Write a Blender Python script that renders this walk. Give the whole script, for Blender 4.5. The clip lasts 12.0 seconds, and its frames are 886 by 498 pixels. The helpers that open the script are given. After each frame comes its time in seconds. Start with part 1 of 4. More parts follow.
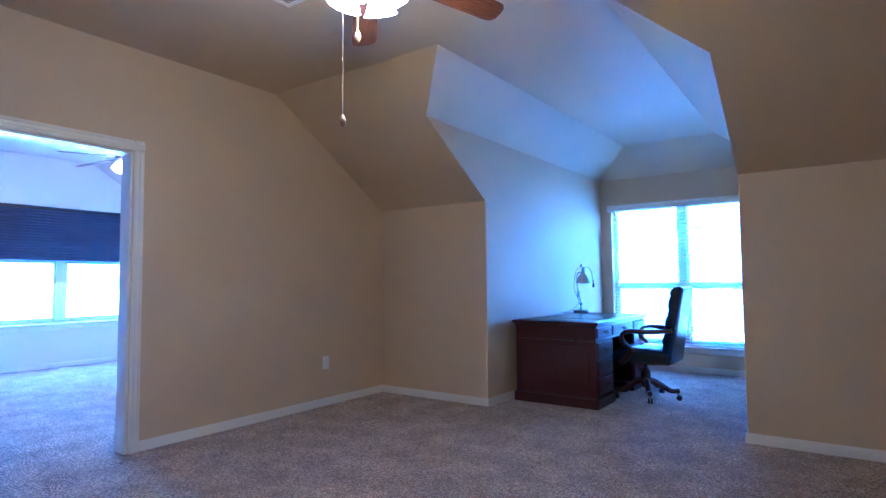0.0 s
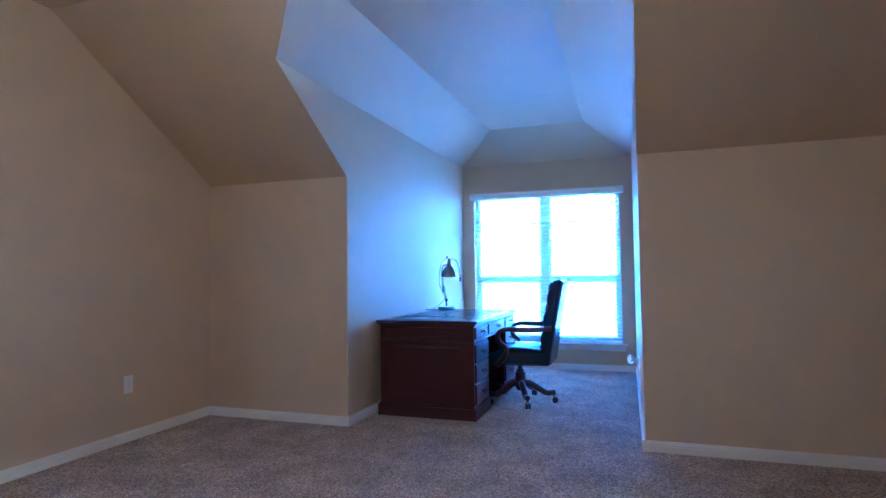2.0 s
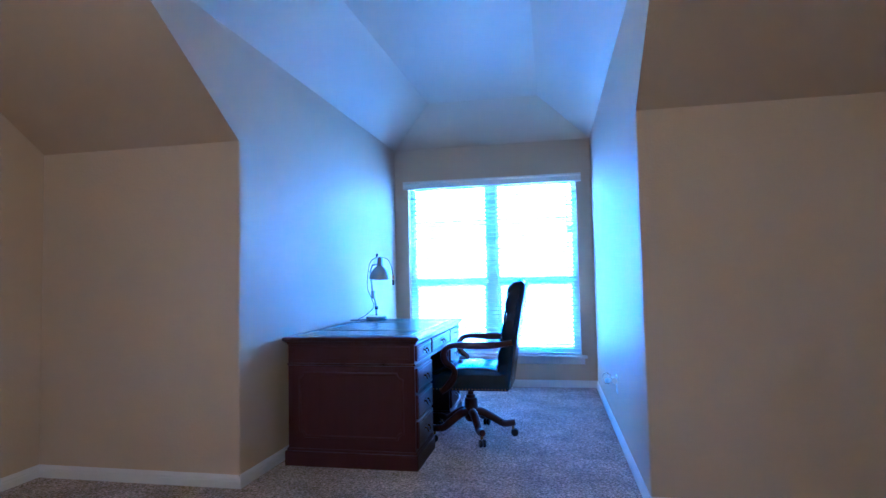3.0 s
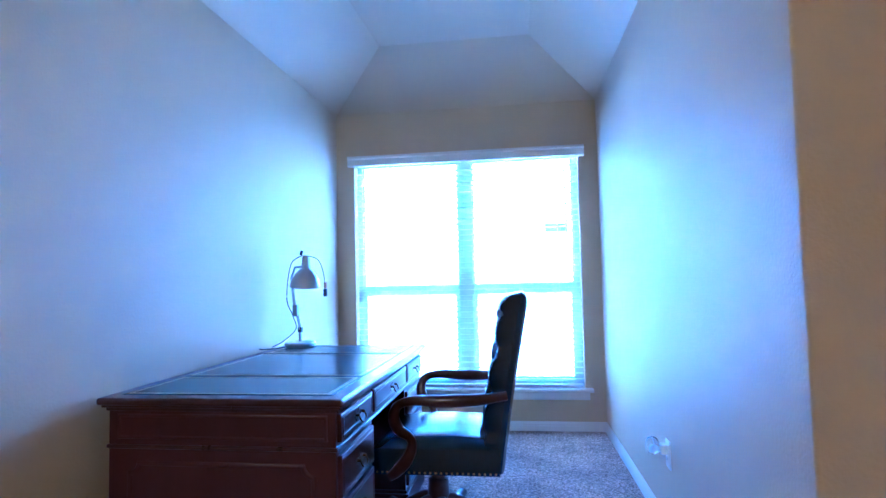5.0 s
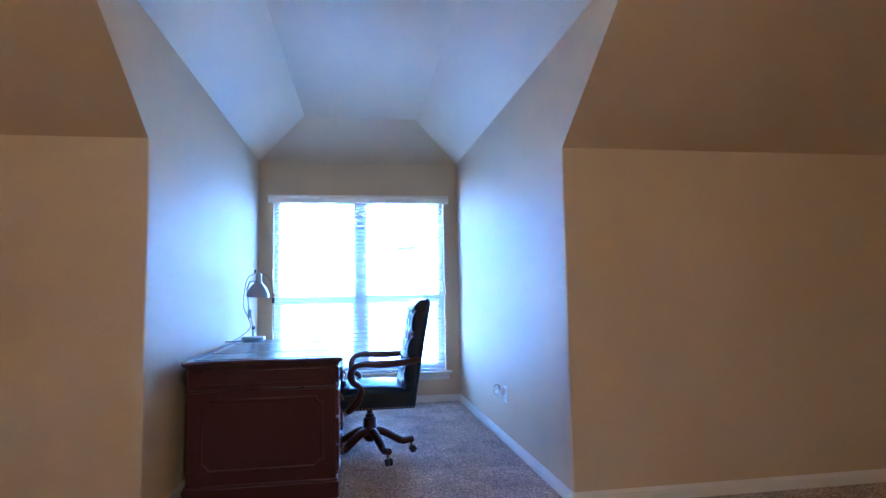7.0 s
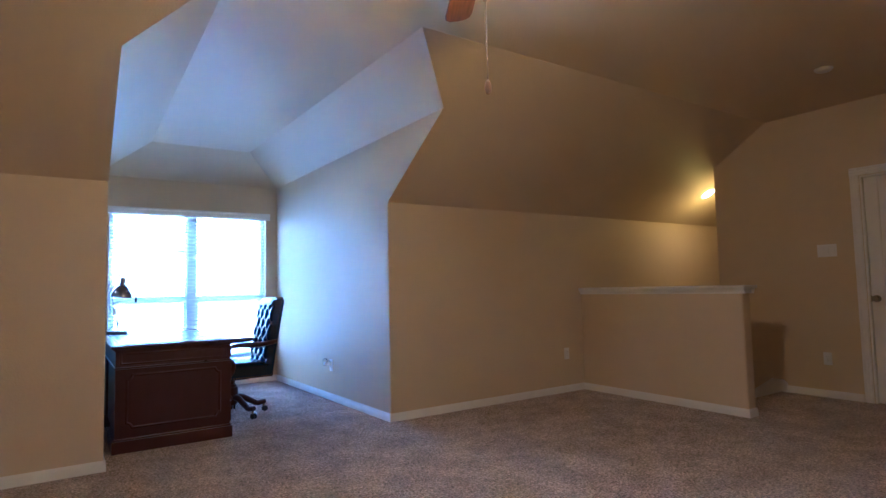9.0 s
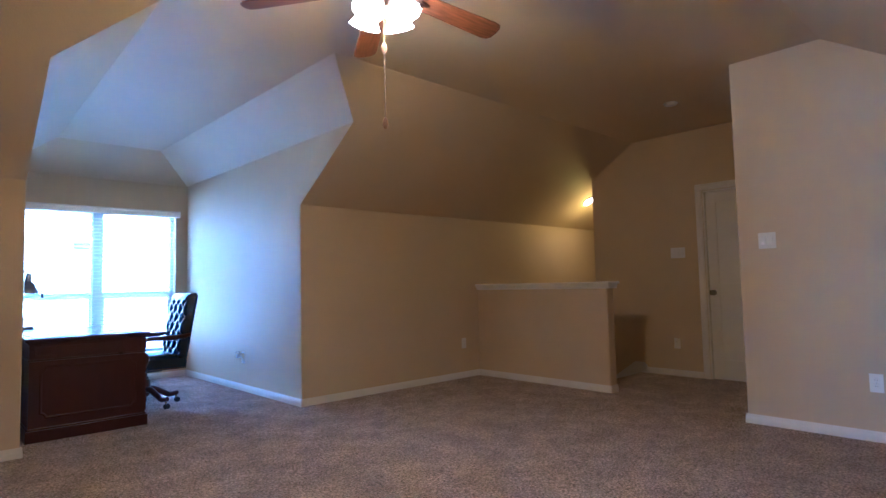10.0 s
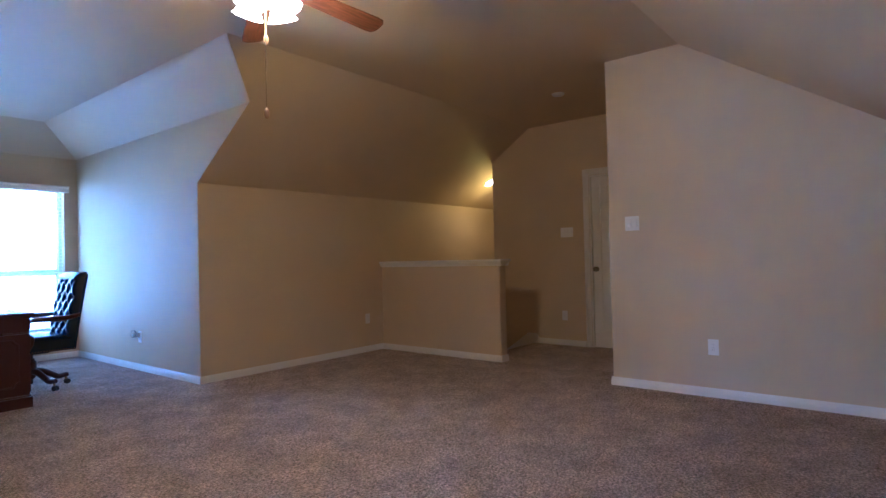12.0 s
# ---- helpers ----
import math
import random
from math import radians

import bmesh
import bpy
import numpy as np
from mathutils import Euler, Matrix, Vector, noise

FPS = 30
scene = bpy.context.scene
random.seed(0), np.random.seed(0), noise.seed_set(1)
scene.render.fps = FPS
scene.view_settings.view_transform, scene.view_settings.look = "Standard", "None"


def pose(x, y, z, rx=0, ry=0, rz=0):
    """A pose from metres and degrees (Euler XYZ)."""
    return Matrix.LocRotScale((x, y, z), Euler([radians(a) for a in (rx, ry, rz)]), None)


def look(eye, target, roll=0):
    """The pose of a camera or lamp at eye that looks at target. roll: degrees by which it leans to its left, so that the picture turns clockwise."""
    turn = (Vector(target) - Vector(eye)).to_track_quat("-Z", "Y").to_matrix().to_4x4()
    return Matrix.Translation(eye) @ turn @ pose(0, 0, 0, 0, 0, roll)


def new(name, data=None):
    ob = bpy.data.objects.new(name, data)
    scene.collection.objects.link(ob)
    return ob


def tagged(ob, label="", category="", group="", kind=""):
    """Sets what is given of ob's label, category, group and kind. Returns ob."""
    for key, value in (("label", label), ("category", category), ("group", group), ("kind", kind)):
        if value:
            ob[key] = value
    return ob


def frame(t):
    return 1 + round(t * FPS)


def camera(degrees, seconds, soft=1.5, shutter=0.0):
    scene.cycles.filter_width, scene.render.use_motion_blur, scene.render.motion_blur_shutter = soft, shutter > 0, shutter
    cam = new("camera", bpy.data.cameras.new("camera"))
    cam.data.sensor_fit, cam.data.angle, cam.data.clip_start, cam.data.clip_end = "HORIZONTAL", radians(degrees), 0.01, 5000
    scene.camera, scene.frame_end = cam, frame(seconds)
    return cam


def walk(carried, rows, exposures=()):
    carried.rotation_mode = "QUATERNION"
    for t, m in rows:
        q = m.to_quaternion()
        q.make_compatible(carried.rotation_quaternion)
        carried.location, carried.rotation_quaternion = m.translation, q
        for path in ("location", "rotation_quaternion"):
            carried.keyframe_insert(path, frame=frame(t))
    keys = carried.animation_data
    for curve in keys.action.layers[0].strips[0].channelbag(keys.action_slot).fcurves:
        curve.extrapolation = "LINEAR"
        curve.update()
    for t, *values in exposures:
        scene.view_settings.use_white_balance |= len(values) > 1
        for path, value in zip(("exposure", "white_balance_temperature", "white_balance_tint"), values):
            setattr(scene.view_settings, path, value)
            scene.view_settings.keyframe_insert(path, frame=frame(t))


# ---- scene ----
cam = camera(76.3, 12.0)
PATH = [
    (0, (0.744, 0.822, 1.134), (-0.412, 2.449, 1.247), -0.5),
    (0.5, (0.644, 0.759, 1.117), (-0.359, 2.485, 1.239), -0.7),
    (1, (0.492, 0.831, 1.102), (-0.35, 2.642, 1.218), -0.8),
    (1.5, (0.306, 1.056, 1.14), (-0.411, 2.921, 1.232), -0.7),
    (2, (0.133, 1.468, 1.112), (-0.511, 3.359, 1.205), -0.7),
    (2.5, (-0.068, 1.941, 1.1), (-0.631, 3.858, 1.196), -0.8),
    (3, (-0.229, 2.468, 1.09), (-0.623, 4.426, 1.195), -1.2),
    (3.2, (-0.266, 2.62, 1.083), (-0.642, 4.581, 1.193), -0.9),
    (4.8, (-0.448, 3.875, 1.126), (-0.725, 5.853, 1.235), -1.3),
    (5, (-0.454, 3.894, 1.119), (-0.728, 5.872, 1.232), -1.3),
    (5.5, (-0.498, 3.687, 1.085), (-0.767, 5.664, 1.216), -1.4),
    (6, (-0.562, 3.287, 1.093), (-0.69, 5.278, 1.23), -1.2),
    (6.5, (-0.713, 2.868, 1.108), (-0.612, 4.861, 1.247), -1.3),
    (6.7, (-0.793, 2.688, 1.1), (-0.601, 4.673, 1.249), -1.2),
    (8.3, (-1.788, 1.332, 1.117), (-0.968, 3.151, 1.260), -1.1),
    (8.5, (-1.912, 1.238, 1.115), (-0.987, 3.006, 1.261), -1.3),
    (9, (-2.137, 0.986, 1.117), (-1.022, 2.64, 1.255), -1.3),
    (9.5, (-2.313, 0.719, 1.105), (-1.045, 2.259, 1.242), -1.3),
    (10, (-2.42, 0.517, 1.09), (-1.061, 1.98, 1.216), -1.3),
    (10.5, (-2.451, 0.35, 1.097), (-1.043, 1.768, 1.182), -1.4),
    (11, (-2.459, 0.27, 1.085), (-1.011, 1.648, 1.136), -1.4),
    (11.5, (-2.456, 0.23, 1.107), (-0.954, 1.551, 1.142), -1.4),
    (12, (-2.447, 0.208, 1.115), (-0.895, 1.47, 1.146), -1.4),
]
walk(cam, [(t, look(eye, target, roll)) for t, eye, target, roll in PATH], exposures=[
    (0.0, 5.45, 3130, 21), (1.5, 5.45, 3120, 21), (3.2, 5.5, 3090, 20.5), (5.0, 5.78, 3280, 24), (6.5, 5.62, 3630, 25), (8.5, 5.52, 3720, 24), (12.0, 5.42, 3690, 24.5)])

# ---- light ----
world = bpy.data.worlds.new("sky")
scene.world = world
world.use_nodes = True
wn = world.node_tree.nodes
sky = wn.new("ShaderNodeTexSky")
sky.sky_type = 'NISHITA'
sky.sun_disc = False
sky.ozone_density = 0.3
sky.dust_density = 2.0
sky.sun_elevation = radians(62)
sky.sun_rotation = radians(96)
wn["Background"].inputs["Strength"].default_value = 0.15
world.node_tree.links.new(sky.outputs["Color"], wn["Background"].inputs["Color"])
sun = new("sun", bpy.data.lights.new("sun", 'SUN'))
sun.data.energy, sun.data.angle, sun.data.color = 5.0, radians(0.6), (1.0, 0.97, 0.93)
sun.matrix_world = look((10.6, -1.11, 20.05), (0, 0, 0))
FAN = (-0.866, 2.555)
BULB = (1.0, 0.51, 0.027)


def lamp(name, place, watts, size, colour=BULB):
    ob = new(name, bpy.data.lights.new(name, 'POINT'))
    ob.data.energy, ob.data.shadow_soft_size, ob.data.color = watts, size, colour
    ob.location = place
    return ob


lamp("fan_bulb", (FAN[0], FAN[1], 2.24), 1.05, 0.06)
lamp("bedroom_fan_bulb", (-5.6, 3.80, 2.2), 0.7, 0.07)
lamp("can_bulb", (4.25, 4.62, 1.98), 0.18, 0.06, (1.0, 0.56, 0.035))
# fill lamp added outside the bedroom window, standing in for stronger sky light
bed_fill = new("bedroom_sky_fill", bpy.data.lights.new("bedroom_sky_fill", 'AREA'))
bed_fill.data.shape, bed_fill.data.size, bed_fill.data.size_y = 'RECTANGLE', 2.9, 0.86
bed_fill.data.energy, bed_fill.data.color = 2.2, (0.93, 1.0, 0.98)
bed_fill.matrix_world = look((-8.20, 4.12, 1.04), (-7.2, 4.12, -0.1))

# ---- materials ----


def material(name, colour, rough=0.6, metal=0.0, vary=0.0, scale=8.0, bump=0.0, bump_scale=60.0, spec=0.5, detail=4.0, stretch=(1, 1, 1), coat=0.0, sheen=0.0, gloss_vary=0.08):
    m = bpy.data.materials.new(name)
    m.use_nodes = True
    n, l = m.node_tree.nodes, m.node_tree.links
    b = n["Principled BSDF"]
    b.inputs["Base Color"].default_value = (*colour, 1)
    b.inputs["Roughness"].default_value = rough
    b.inputs["Metallic"].default_value = metal
    b.inputs["Specular IOR Level"].default_value = spec
    b.inputs["Coat Weight"].default_value = coat
    b.inputs["Coat Roughness"].default_value = 0.15
    b.inputs["Sheen Weight"].default_value = sheen
    co = n.new("ShaderNodeTexCoord")
    mp = n.new("ShaderNodeMapping")
    mp.inputs["Scale"].default_value = stretch
    l.new(co.outputs["Object"], mp.inputs["Vector"])
    if vary:
        t = n.new("ShaderNodeTexNoise")
        t.inputs["Scale"].default_value, t.inputs["Detail"].default_value = scale, detail
        l.new(mp.outputs["Vector"], t.inputs["Vector"])
        r = n.new("ShaderNodeValToRGB")
        r.color_ramp.elements[0].position, r.color_ramp.elements[1].position = 0.3, 0.7
        r.color_ramp.elements[0].color = (*[c * (1 - vary) for c in colour], 1)
        r.color_ramp.elements[1].color = (*[min(1, c * (1 + vary)) for c in colour], 1)
        l.new(t.outputs["Fac"], r.inputs["Fac"])
        l.new(r.outputs["Color"], b.inputs["Base Color"])
        mr = n.new("ShaderNodeMapRange")
        mr.inputs["To Min"].default_value, mr.inputs["To Max"].default_value = max(0.02, rough - gloss_vary), min(1, rough + gloss_vary)
        l.new(t.outputs["Fac"], mr.inputs["Value"])
        l.new(mr.outputs["Result"], b.inputs["Roughness"])
    if bump:
        t2 = n.new("ShaderNodeTexNoise")
        t2.inputs["Scale"].default_value, t2.inputs["Detail"].default_value = bump_scale, 3
        l.new(mp.outputs["Vector"], t2.inputs["Vector"])
        bp = n.new("ShaderNodeBump")
        bp.inputs["Strength"].default_value, bp.inputs["Distance"].default_value = bump, 0.004
        l.new(t2.outputs["Fac"], bp.inputs["Height"])
        l.new(bp.outputs["Normal"], b.inputs["Normal"])
    return m


def carpet_material():
    m = material("carpet", (0.3, 0.26, 0.22), rough=0.95, spec=0.1, sheen=0.25)
    n, l = m.node_tree.nodes, m.node_tree.links
    b, mp = n["Principled BSDF"], n["Mapping"]
    fine = n.new("ShaderNodeTexNoise")
    fine.inputs["Scale"].default_value, fine.inputs["Detail"].default_value = 80, 5
    fine.inputs["Roughness"].default_value = 0.7
    tuft = n.new("ShaderNodeTexVoronoi")
    tuft.inputs["Scale"].default_value = 85
    wide = n.new("ShaderNodeTexNoise")
    wide.inputs["Scale"].default_value, wide.inputs["Detail"].default_value = 4.2, 4
    for t in (fine, tuft, wide):
        l.new(mp.outputs["Vector"], t.inputs["Vector"])
    r = n.new("ShaderNodeValToRGB")
    e = r.color_ramp.elements
    e[0].position, e[0].color = 0.38, (0.088, 0.058, 0.045, 1)
    e[1].position, e[1].color = 0.64, (0.85, 0.66, 0.54, 1)
    mid = e.new(0.5)
    mid.color = (0.36, 0.275, 0.225, 1)
    clump = n.new("ShaderNodeTexNoise")
    clump.inputs["Scale"].default_value, clump.inputs["Detail"].default_value = 27, 3
    l.new(mp.outputs["Vector"], clump.inputs["Vector"])
    both = n.new("ShaderNodeMix")
    both.inputs["Factor"].default_value = 0.14
    l.new(fine.outputs["Fac"], both.inputs["A"])
    l.new(clump.outputs["Fac"], both.inputs["B"])
    l.new(both.outputs["Result"], r.inputs["Fac"])
    tread = n.new("ShaderNodeMapRange")
    tread.inputs["From Min"].default_value, tread.inputs["From Max"].default_value = 0.35, 0.65
    tread.inputs["To Min"].default_value, tread.inputs["To Max"].default_value = 0.78, 1.16
    l.new(wide.outputs["Fac"], tread.inputs["Value"])
    mul = n.new("ShaderNodeVectorMath")
    mul.operation = 'SCALE'
    l.new(r.outputs["Color"], mul.inputs[0])
    l.new(tread.outputs["Result"], mul.inputs["Scale"])
    l.new(mul.outputs["Vector"], b.inputs["Base Color"])
    add = n.new("ShaderNodeMath")
    add.operation = 'SUBTRACT'
    l.new(fine.outputs["Fac"], add.inputs[0])
    l.new(tuft.outputs["Distance"], add.inputs[1])
    bp = n.new("ShaderNodeBump")
    bp.inputs["Strength"].default_value, bp.inputs["Distance"].default_value = 0.9, 0.012
    l.new(add.outputs["Value"], bp.inputs["Height"])
    l.new(bp.outputs["Normal"], b.inputs["Normal"])
    return m


def glow(name, colour, strength):
    m = bpy.data.materials.new(name)
    m.use_nodes = True
    b = m.node_tree.nodes["Principled BSDF"]
    b.inputs["Base Color"].default_value = (0.9, 0.88, 0.82, 1)
    b.inputs["Emission Color"].default_value = (*colour, 1)
    b.inputs["Emission Strength"].default_value = strength
    b.inputs["Roughness"].default_value = 0.3
    return m


def glass_material(name, colour=(0.97, 0.99, 0.98)):
    m = bpy.data.materials.new(name)
    m.use_nodes = True
    b = m.node_tree.nodes["Principled BSDF"]
    b.inputs["Base Color"].default_value = (*colour, 1)
    b.inputs["Transmission Weight"].default_value = 1.0
    b.inputs["Roughness"].default_value = 0.0
    b.inputs["IOR"].default_value = 1.45
    return m


PAINT = material("beige_paint", (0.59, 0.475, 0.295), rough=0.58, vary=0.03, scale=1.3, bump=0.42, bump_scale=90, spec=0.3, gloss_vary=0.06)
BEDROOM_PAINT = material("grey_beige_paint", (0.72, 0.68, 0.62), rough=0.6, vary=0.02, scale=1.3, bump=0.12, bump_scale=90, spec=0.35)
CARPET = carpet_material()
TRIM = material("white_trim_paint", (0.78, 0.76, 0.72), rough=0.35, vary=0.02, scale=5)
PLASTIC = material("white_plastic", (0.80, 0.79, 0.75), rough=0.3)
PLASTIC_DIM = material("slot_plastic", (0.12, 0.11, 0.10), rough=0.5)
VINYL = material("white_vinyl", (0.64, 0.64, 0.62), rough=0.35)
SLAT = material("white_slat", (0.88, 0.88, 0.87), rough=0.4)
CHERRY = material("cherry_wood", (0.045, 0.008, 0.0095), rough=0.40, vary=0.12, scale=5, stretch=(5, 5, 0.7), coat=0.0, gloss_vary=0.015)
CHERRY_DARK = material("dark_cherry_wood", (0.036, 0.009, 0.008), rough=0.28, vary=0.15, scale=5, stretch=(5, 5, 0.7), coat=0.25, gloss_vary=0.015)
DESK_LEATHER = material("green_desk_leather", (0.010, 0.060, 0.092), rough=0.26, vary=0.05, scale=3, gloss_vary=0.02, spec=0.35)
CHAIR_LEATHER = material("dark_chair_leather", (0.008, 0.026, 0.072), rough=0.26, vary=0.06, scale=9, gloss_vary=0.02, spec=0.7)
GILT = material("gilt_tooling", (0.55, 0.42, 0.20), rough=0.4, metal=0.8)
BRASS = material("aged_brass", (0.24, 0.16, 0.075), rough=0.34, metal=1.0, vary=0.15, scale=30)
ANTIQUE = material("antique_brass_handle", (0.11, 0.08, 0.05), rough=0.3, metal=1.0, vary=0.2, scale=40)
BRONZE = material("dark_bronze", (0.14, 0.10, 0.07), rough=0.35, metal=1.0, vary=0.2, scale=40)
STEEL = material("brushed_steel", (0.36, 0.355, 0.35), rough=0.3, metal=1.0)
NICKEL = material("satin_nickel", (0.22, 0.20, 0.175), rough=0.28, metal=1.0)
FOB_WOOD = material("pale_turned_wood", (0.46, 0.29, 0.12), rough=0.45, vary=0.2, scale=40)
CHAIN = material("pale_brass_chain", (0.34, 0.27, 0.17), rough=0.5, metal=0.6)
BLACK = material("black_plastic", (0.012, 0.012, 0.013), rough=0.4)
BLADE = material("walnut_blade", (0.11, 0.043, 0.015), rough=0.35, vary=0.45, scale=9, stretch=(0.8, 7, 7), coat=0.2)
SHADE_GLASS = glow("frosted_glass_lit", (1.0, 0.66, 0.33), 1.1)
PILOT = glow("pilot_lit", (1.0, 0.9, 0.75), 0.008)
CAN_GLOW = glow("can_lens_lit", (1.0, 0.70, 0.38), 0.8)
NAVY = material("navy_cellular_fabric", (0.042, 0.045, 0.085), rough=0.85, vary=0.1, scale=30)
GLASS = glass_material("clear_glass")
PANE_GLASS = glass_material("coated_window_glass", (0.80, 0.985, 0.945))
TAG = material("orange_paper", (0.65, 0.32, 0.16), rough=0.8)
FROST = material("frosted_plastic", (0.75, 0.78, 0.78), rough=0.15, spec=0.6)
SIDING = material("tan_siding", (0.40, 0.38, 0.35), rough=0.8, vary=0.06, scale=3)
SHINGLE = material("grey_shingle", (0.26, 0.25, 0.24), rough=0.9, vary=0.25, scale=9, bump=0.4, bump_scale=20)
GROUND = material("pale_dry_ground", (0.80, 0.79, 0.77), rough=0.95, vary=0.35, scale=4, bump=0.6, bump_scale=30)
DARK_LOUVRE = material("dark_louvre", (0.03, 0.03, 0.035), rough=0.7)

# ---- mesh helpers ----


def part(name, bm, mat, parent=None, label="", smooth=False):
    bmesh.ops.recalc_face_normals(bm, faces=bm.faces)
    me = bpy.data.meshes.new(name)
    bm.to_mesh(me)
    bm.free()
    me.materials.append(mat)
    if smooth:
        for p in me.polygons:
            p.use_smooth = True
        me.set_sharp_from_angle(angle=radians(38))
    ob = new(name, me)
    if parent:
        ob.parent = parent
    if label:
        tagged(ob, label)
    return ob


def thing(name, label, category, place=(0, 0, 0), turn=0, group="", kind=""):
    ob = new(name)
    ob.empty_display_size = 0.1
    ob.matrix_basis = pose(*place, 0, 0, turn)
    return tagged(ob, label, category, group, kind)


def setting(ob, label, category):
    return tagged(ob, label, category, kind="structure")


def box(bm, x0, x1, y0, y1, z0, z1, bevel=0.0, segments=2):
    vs = [bm.verts.new((x, y, z)) for z in (z0, z1) for y in (y0, y1) for x in (x0, x1)]
    fs = [bm.faces.new([vs[i] for i in q]) for q in ((0, 2, 3, 1), (4, 5, 7, 6), (0, 1, 5, 4), (2, 6, 7, 3), (0, 4, 6, 2), (1, 3, 7, 5))]
    if bevel:
        es = list({e for f in fs for e in f.edges})
        bmesh.ops.bevel(bm, geom=es, offset=bevel, segments=segments, affect='EDGES', profile=0.5)
    return bm


def boxed(*a, **k):
    return box(bmesh.new(), *a, **k)


def prism(bm, pts, push):
    """A flat outline, pushed along a vector into a solid."""
    a = [bm.verts.new(p) for p in pts]
    b = [bm.verts.new(Vector(p) + Vector(push)) for p in pts]
    bm.faces.new(a)
    bm.faces.new(b[::-1])
    n = len(a)
    for i in range(n):
        bm.faces.new((a[i], b[i], b[(i + 1) % n], a[(i + 1) % n]))
    return bm


def lathe(bm, profile, segs=24, centre=(0, 0, 0), turn=None, closed=False):
    """A profile of (radius, height) turned round z."""
    rings = []
    m = turn or Matrix.Identity(4)
    for r, z in profile:
        if r < 1e-5:
            rings.append([bm.verts.new(Vector(centre) + m @ Vector((0, 0, z)))])
        else:
            rings.append([bm.verts.new(Vector(centre) + m @ Vector((r * math.cos(2 * math.pi * i / segs), r * math.sin(2 * math.pi * i / segs), z))) for i in range(segs)])
    pairs = list(zip(rings, rings[1:])) + ([(rings[-1], rings[0])] if closed else [])
    for a, b in pairs:
        for i in range(segs):
            j = (i + 1) % segs
            if len(a) == 1 and len(b) == 1:
                continue
            if len(a) == 1:
                bm.faces.new((a[0], b[i], b[j]))
            elif len(b) == 1:
                bm.faces.new((a[i], a[j], b[0]))
            else:
                bm.faces.new((a[i], a[j], b[j], b[i]))
    return bm


def curve_points(pts, steps=6):
    """A smooth line through the points (Catmull-Rom)."""
    p = [Vector(q) for q in pts]
    p = [2 * p[0] - p[1], *p, 2 * p[-1] - p[-2]]
    out = []
    for i in range(1, len(p) - 2):
        for s in range(steps):
            t = s / steps
            a, b, c, d = p[i - 1], p[i], p[i + 1], p[i + 2]
            out.append(0.5 * ((2 * b) + (c - a) * t + (2 * a - 5 * b + 4 * c - d) * t * t + (3 * b - a - 3 * c + d) * t ** 3))
    out.append(p[-2])
    return out


def tube(bm, pts, radius, segs=8, flat=1.0, side=(0, 0, 1)):
    """A rod along the points; radius may be a list; flat squashes it along side."""
    pts = [Vector(p) for p in pts]
    radii = radius if isinstance(radius, (list, tuple)) else [radius] * len(pts)
    rings = []
    for i, p in enumerate(pts):
        d = (pts[min(i + 1, len(pts) - 1)] - pts[max(i - 1, 0)]).normalized()
        u = Vector(side)
        u = (u - d * u.dot(d))
        if u.length < 1e-3:
            u = d.orthogonal()
        u.normalize()
        v = d.cross(u)
        rings.append([bm.verts.new(p + (u * math.cos(2 * math.pi * k / segs) * flat + v * math.sin(2 * math.pi * k / segs)) * radii[i]) for k in range(segs)])
    for a, b in zip(rings, rings[1:]):
        for k in range(segs):
            bm.faces.new((a[k], a[(k + 1) % segs], b[(k + 1) % segs], b[k]))
    bm.faces.new(rings[0][::-1])
    bm.faces.new(rings[-1])
    return bm


# ---- the shell of the room ----
WEST, EAST, FAR = -3.165, 2.156, 3.855
KNEE, KNEE_Z, BREAK, CEIL = 5.226, 1.863, 3.87, 2.745
AL, AR, BACK, ALC_Z = -1.904, 0.159, 8.14, 2.44
AL2, AR2 = -1.872, 0.122
FL, FR, HIP = -1.452, -0.310, 7.61
FL2, FR2 = -1.382, -0.362
SOUTH, SBREAK = -0.9, 1.52
SOUTH_Z = CEIL - (SBREAK - SOUTH) * 0.65
SPRING = KNEE - (ALC_Z - KNEE_Z) * (KNEE - BREAK) / (CEIL - KNEE_Z)
TH = 0.12
STAIR_Y, HALF_X, HALF_END, FAR_END, STAIR_X = 3.86, 2.505, 3.48, 4.445, 6.2

bm = bmesh.new()
box(bm, -8.05, FAR + 0.3, SOUTH - 0.05, STAIR_Y, -0.25, 0.010)
box(bm, -8.05, HALF_X + TH, STAIR_Y, KNEE + 0.05, -0.25, 0.010)
box(bm, AL - 0.05, AR + 0.05, KNEE + 0.05, BACK + 0.05, -0.25, 0.010)
box(bm, -8.05, WEST - TH, KNEE + 0.05, 6.1, -0.25, 0.010)
floor = setting(part("floor", bm, CARPET), "mottled grey-brown frieze carpet over the whole floor", "carpet")


def solid(name, label, outline, push):
    return setting(part(name, prism(bmesh.new(), outline, push), PAINT), label, "wall")


ROUND = 0.010


def arc(cx, cy, a0, a1, r=ROUND, n=6):
    """Plan points of a rounded plaster corner."""
    return [(cx + r * math.cos(radians(a0 + (a1 - a0) * k / n)), cy + r * math.sin(radians(a0 + (a1 - a0) * k / n))) for k in range(n + 1)]


def plan_wall(name, label, plan, z0, z1):
    return setting(part(name, prism(bmesh.new(), [(x, y, z0) for x, y in plan], (0, 0, z1 - z0)), PAINT, smooth=True), label, "wall")


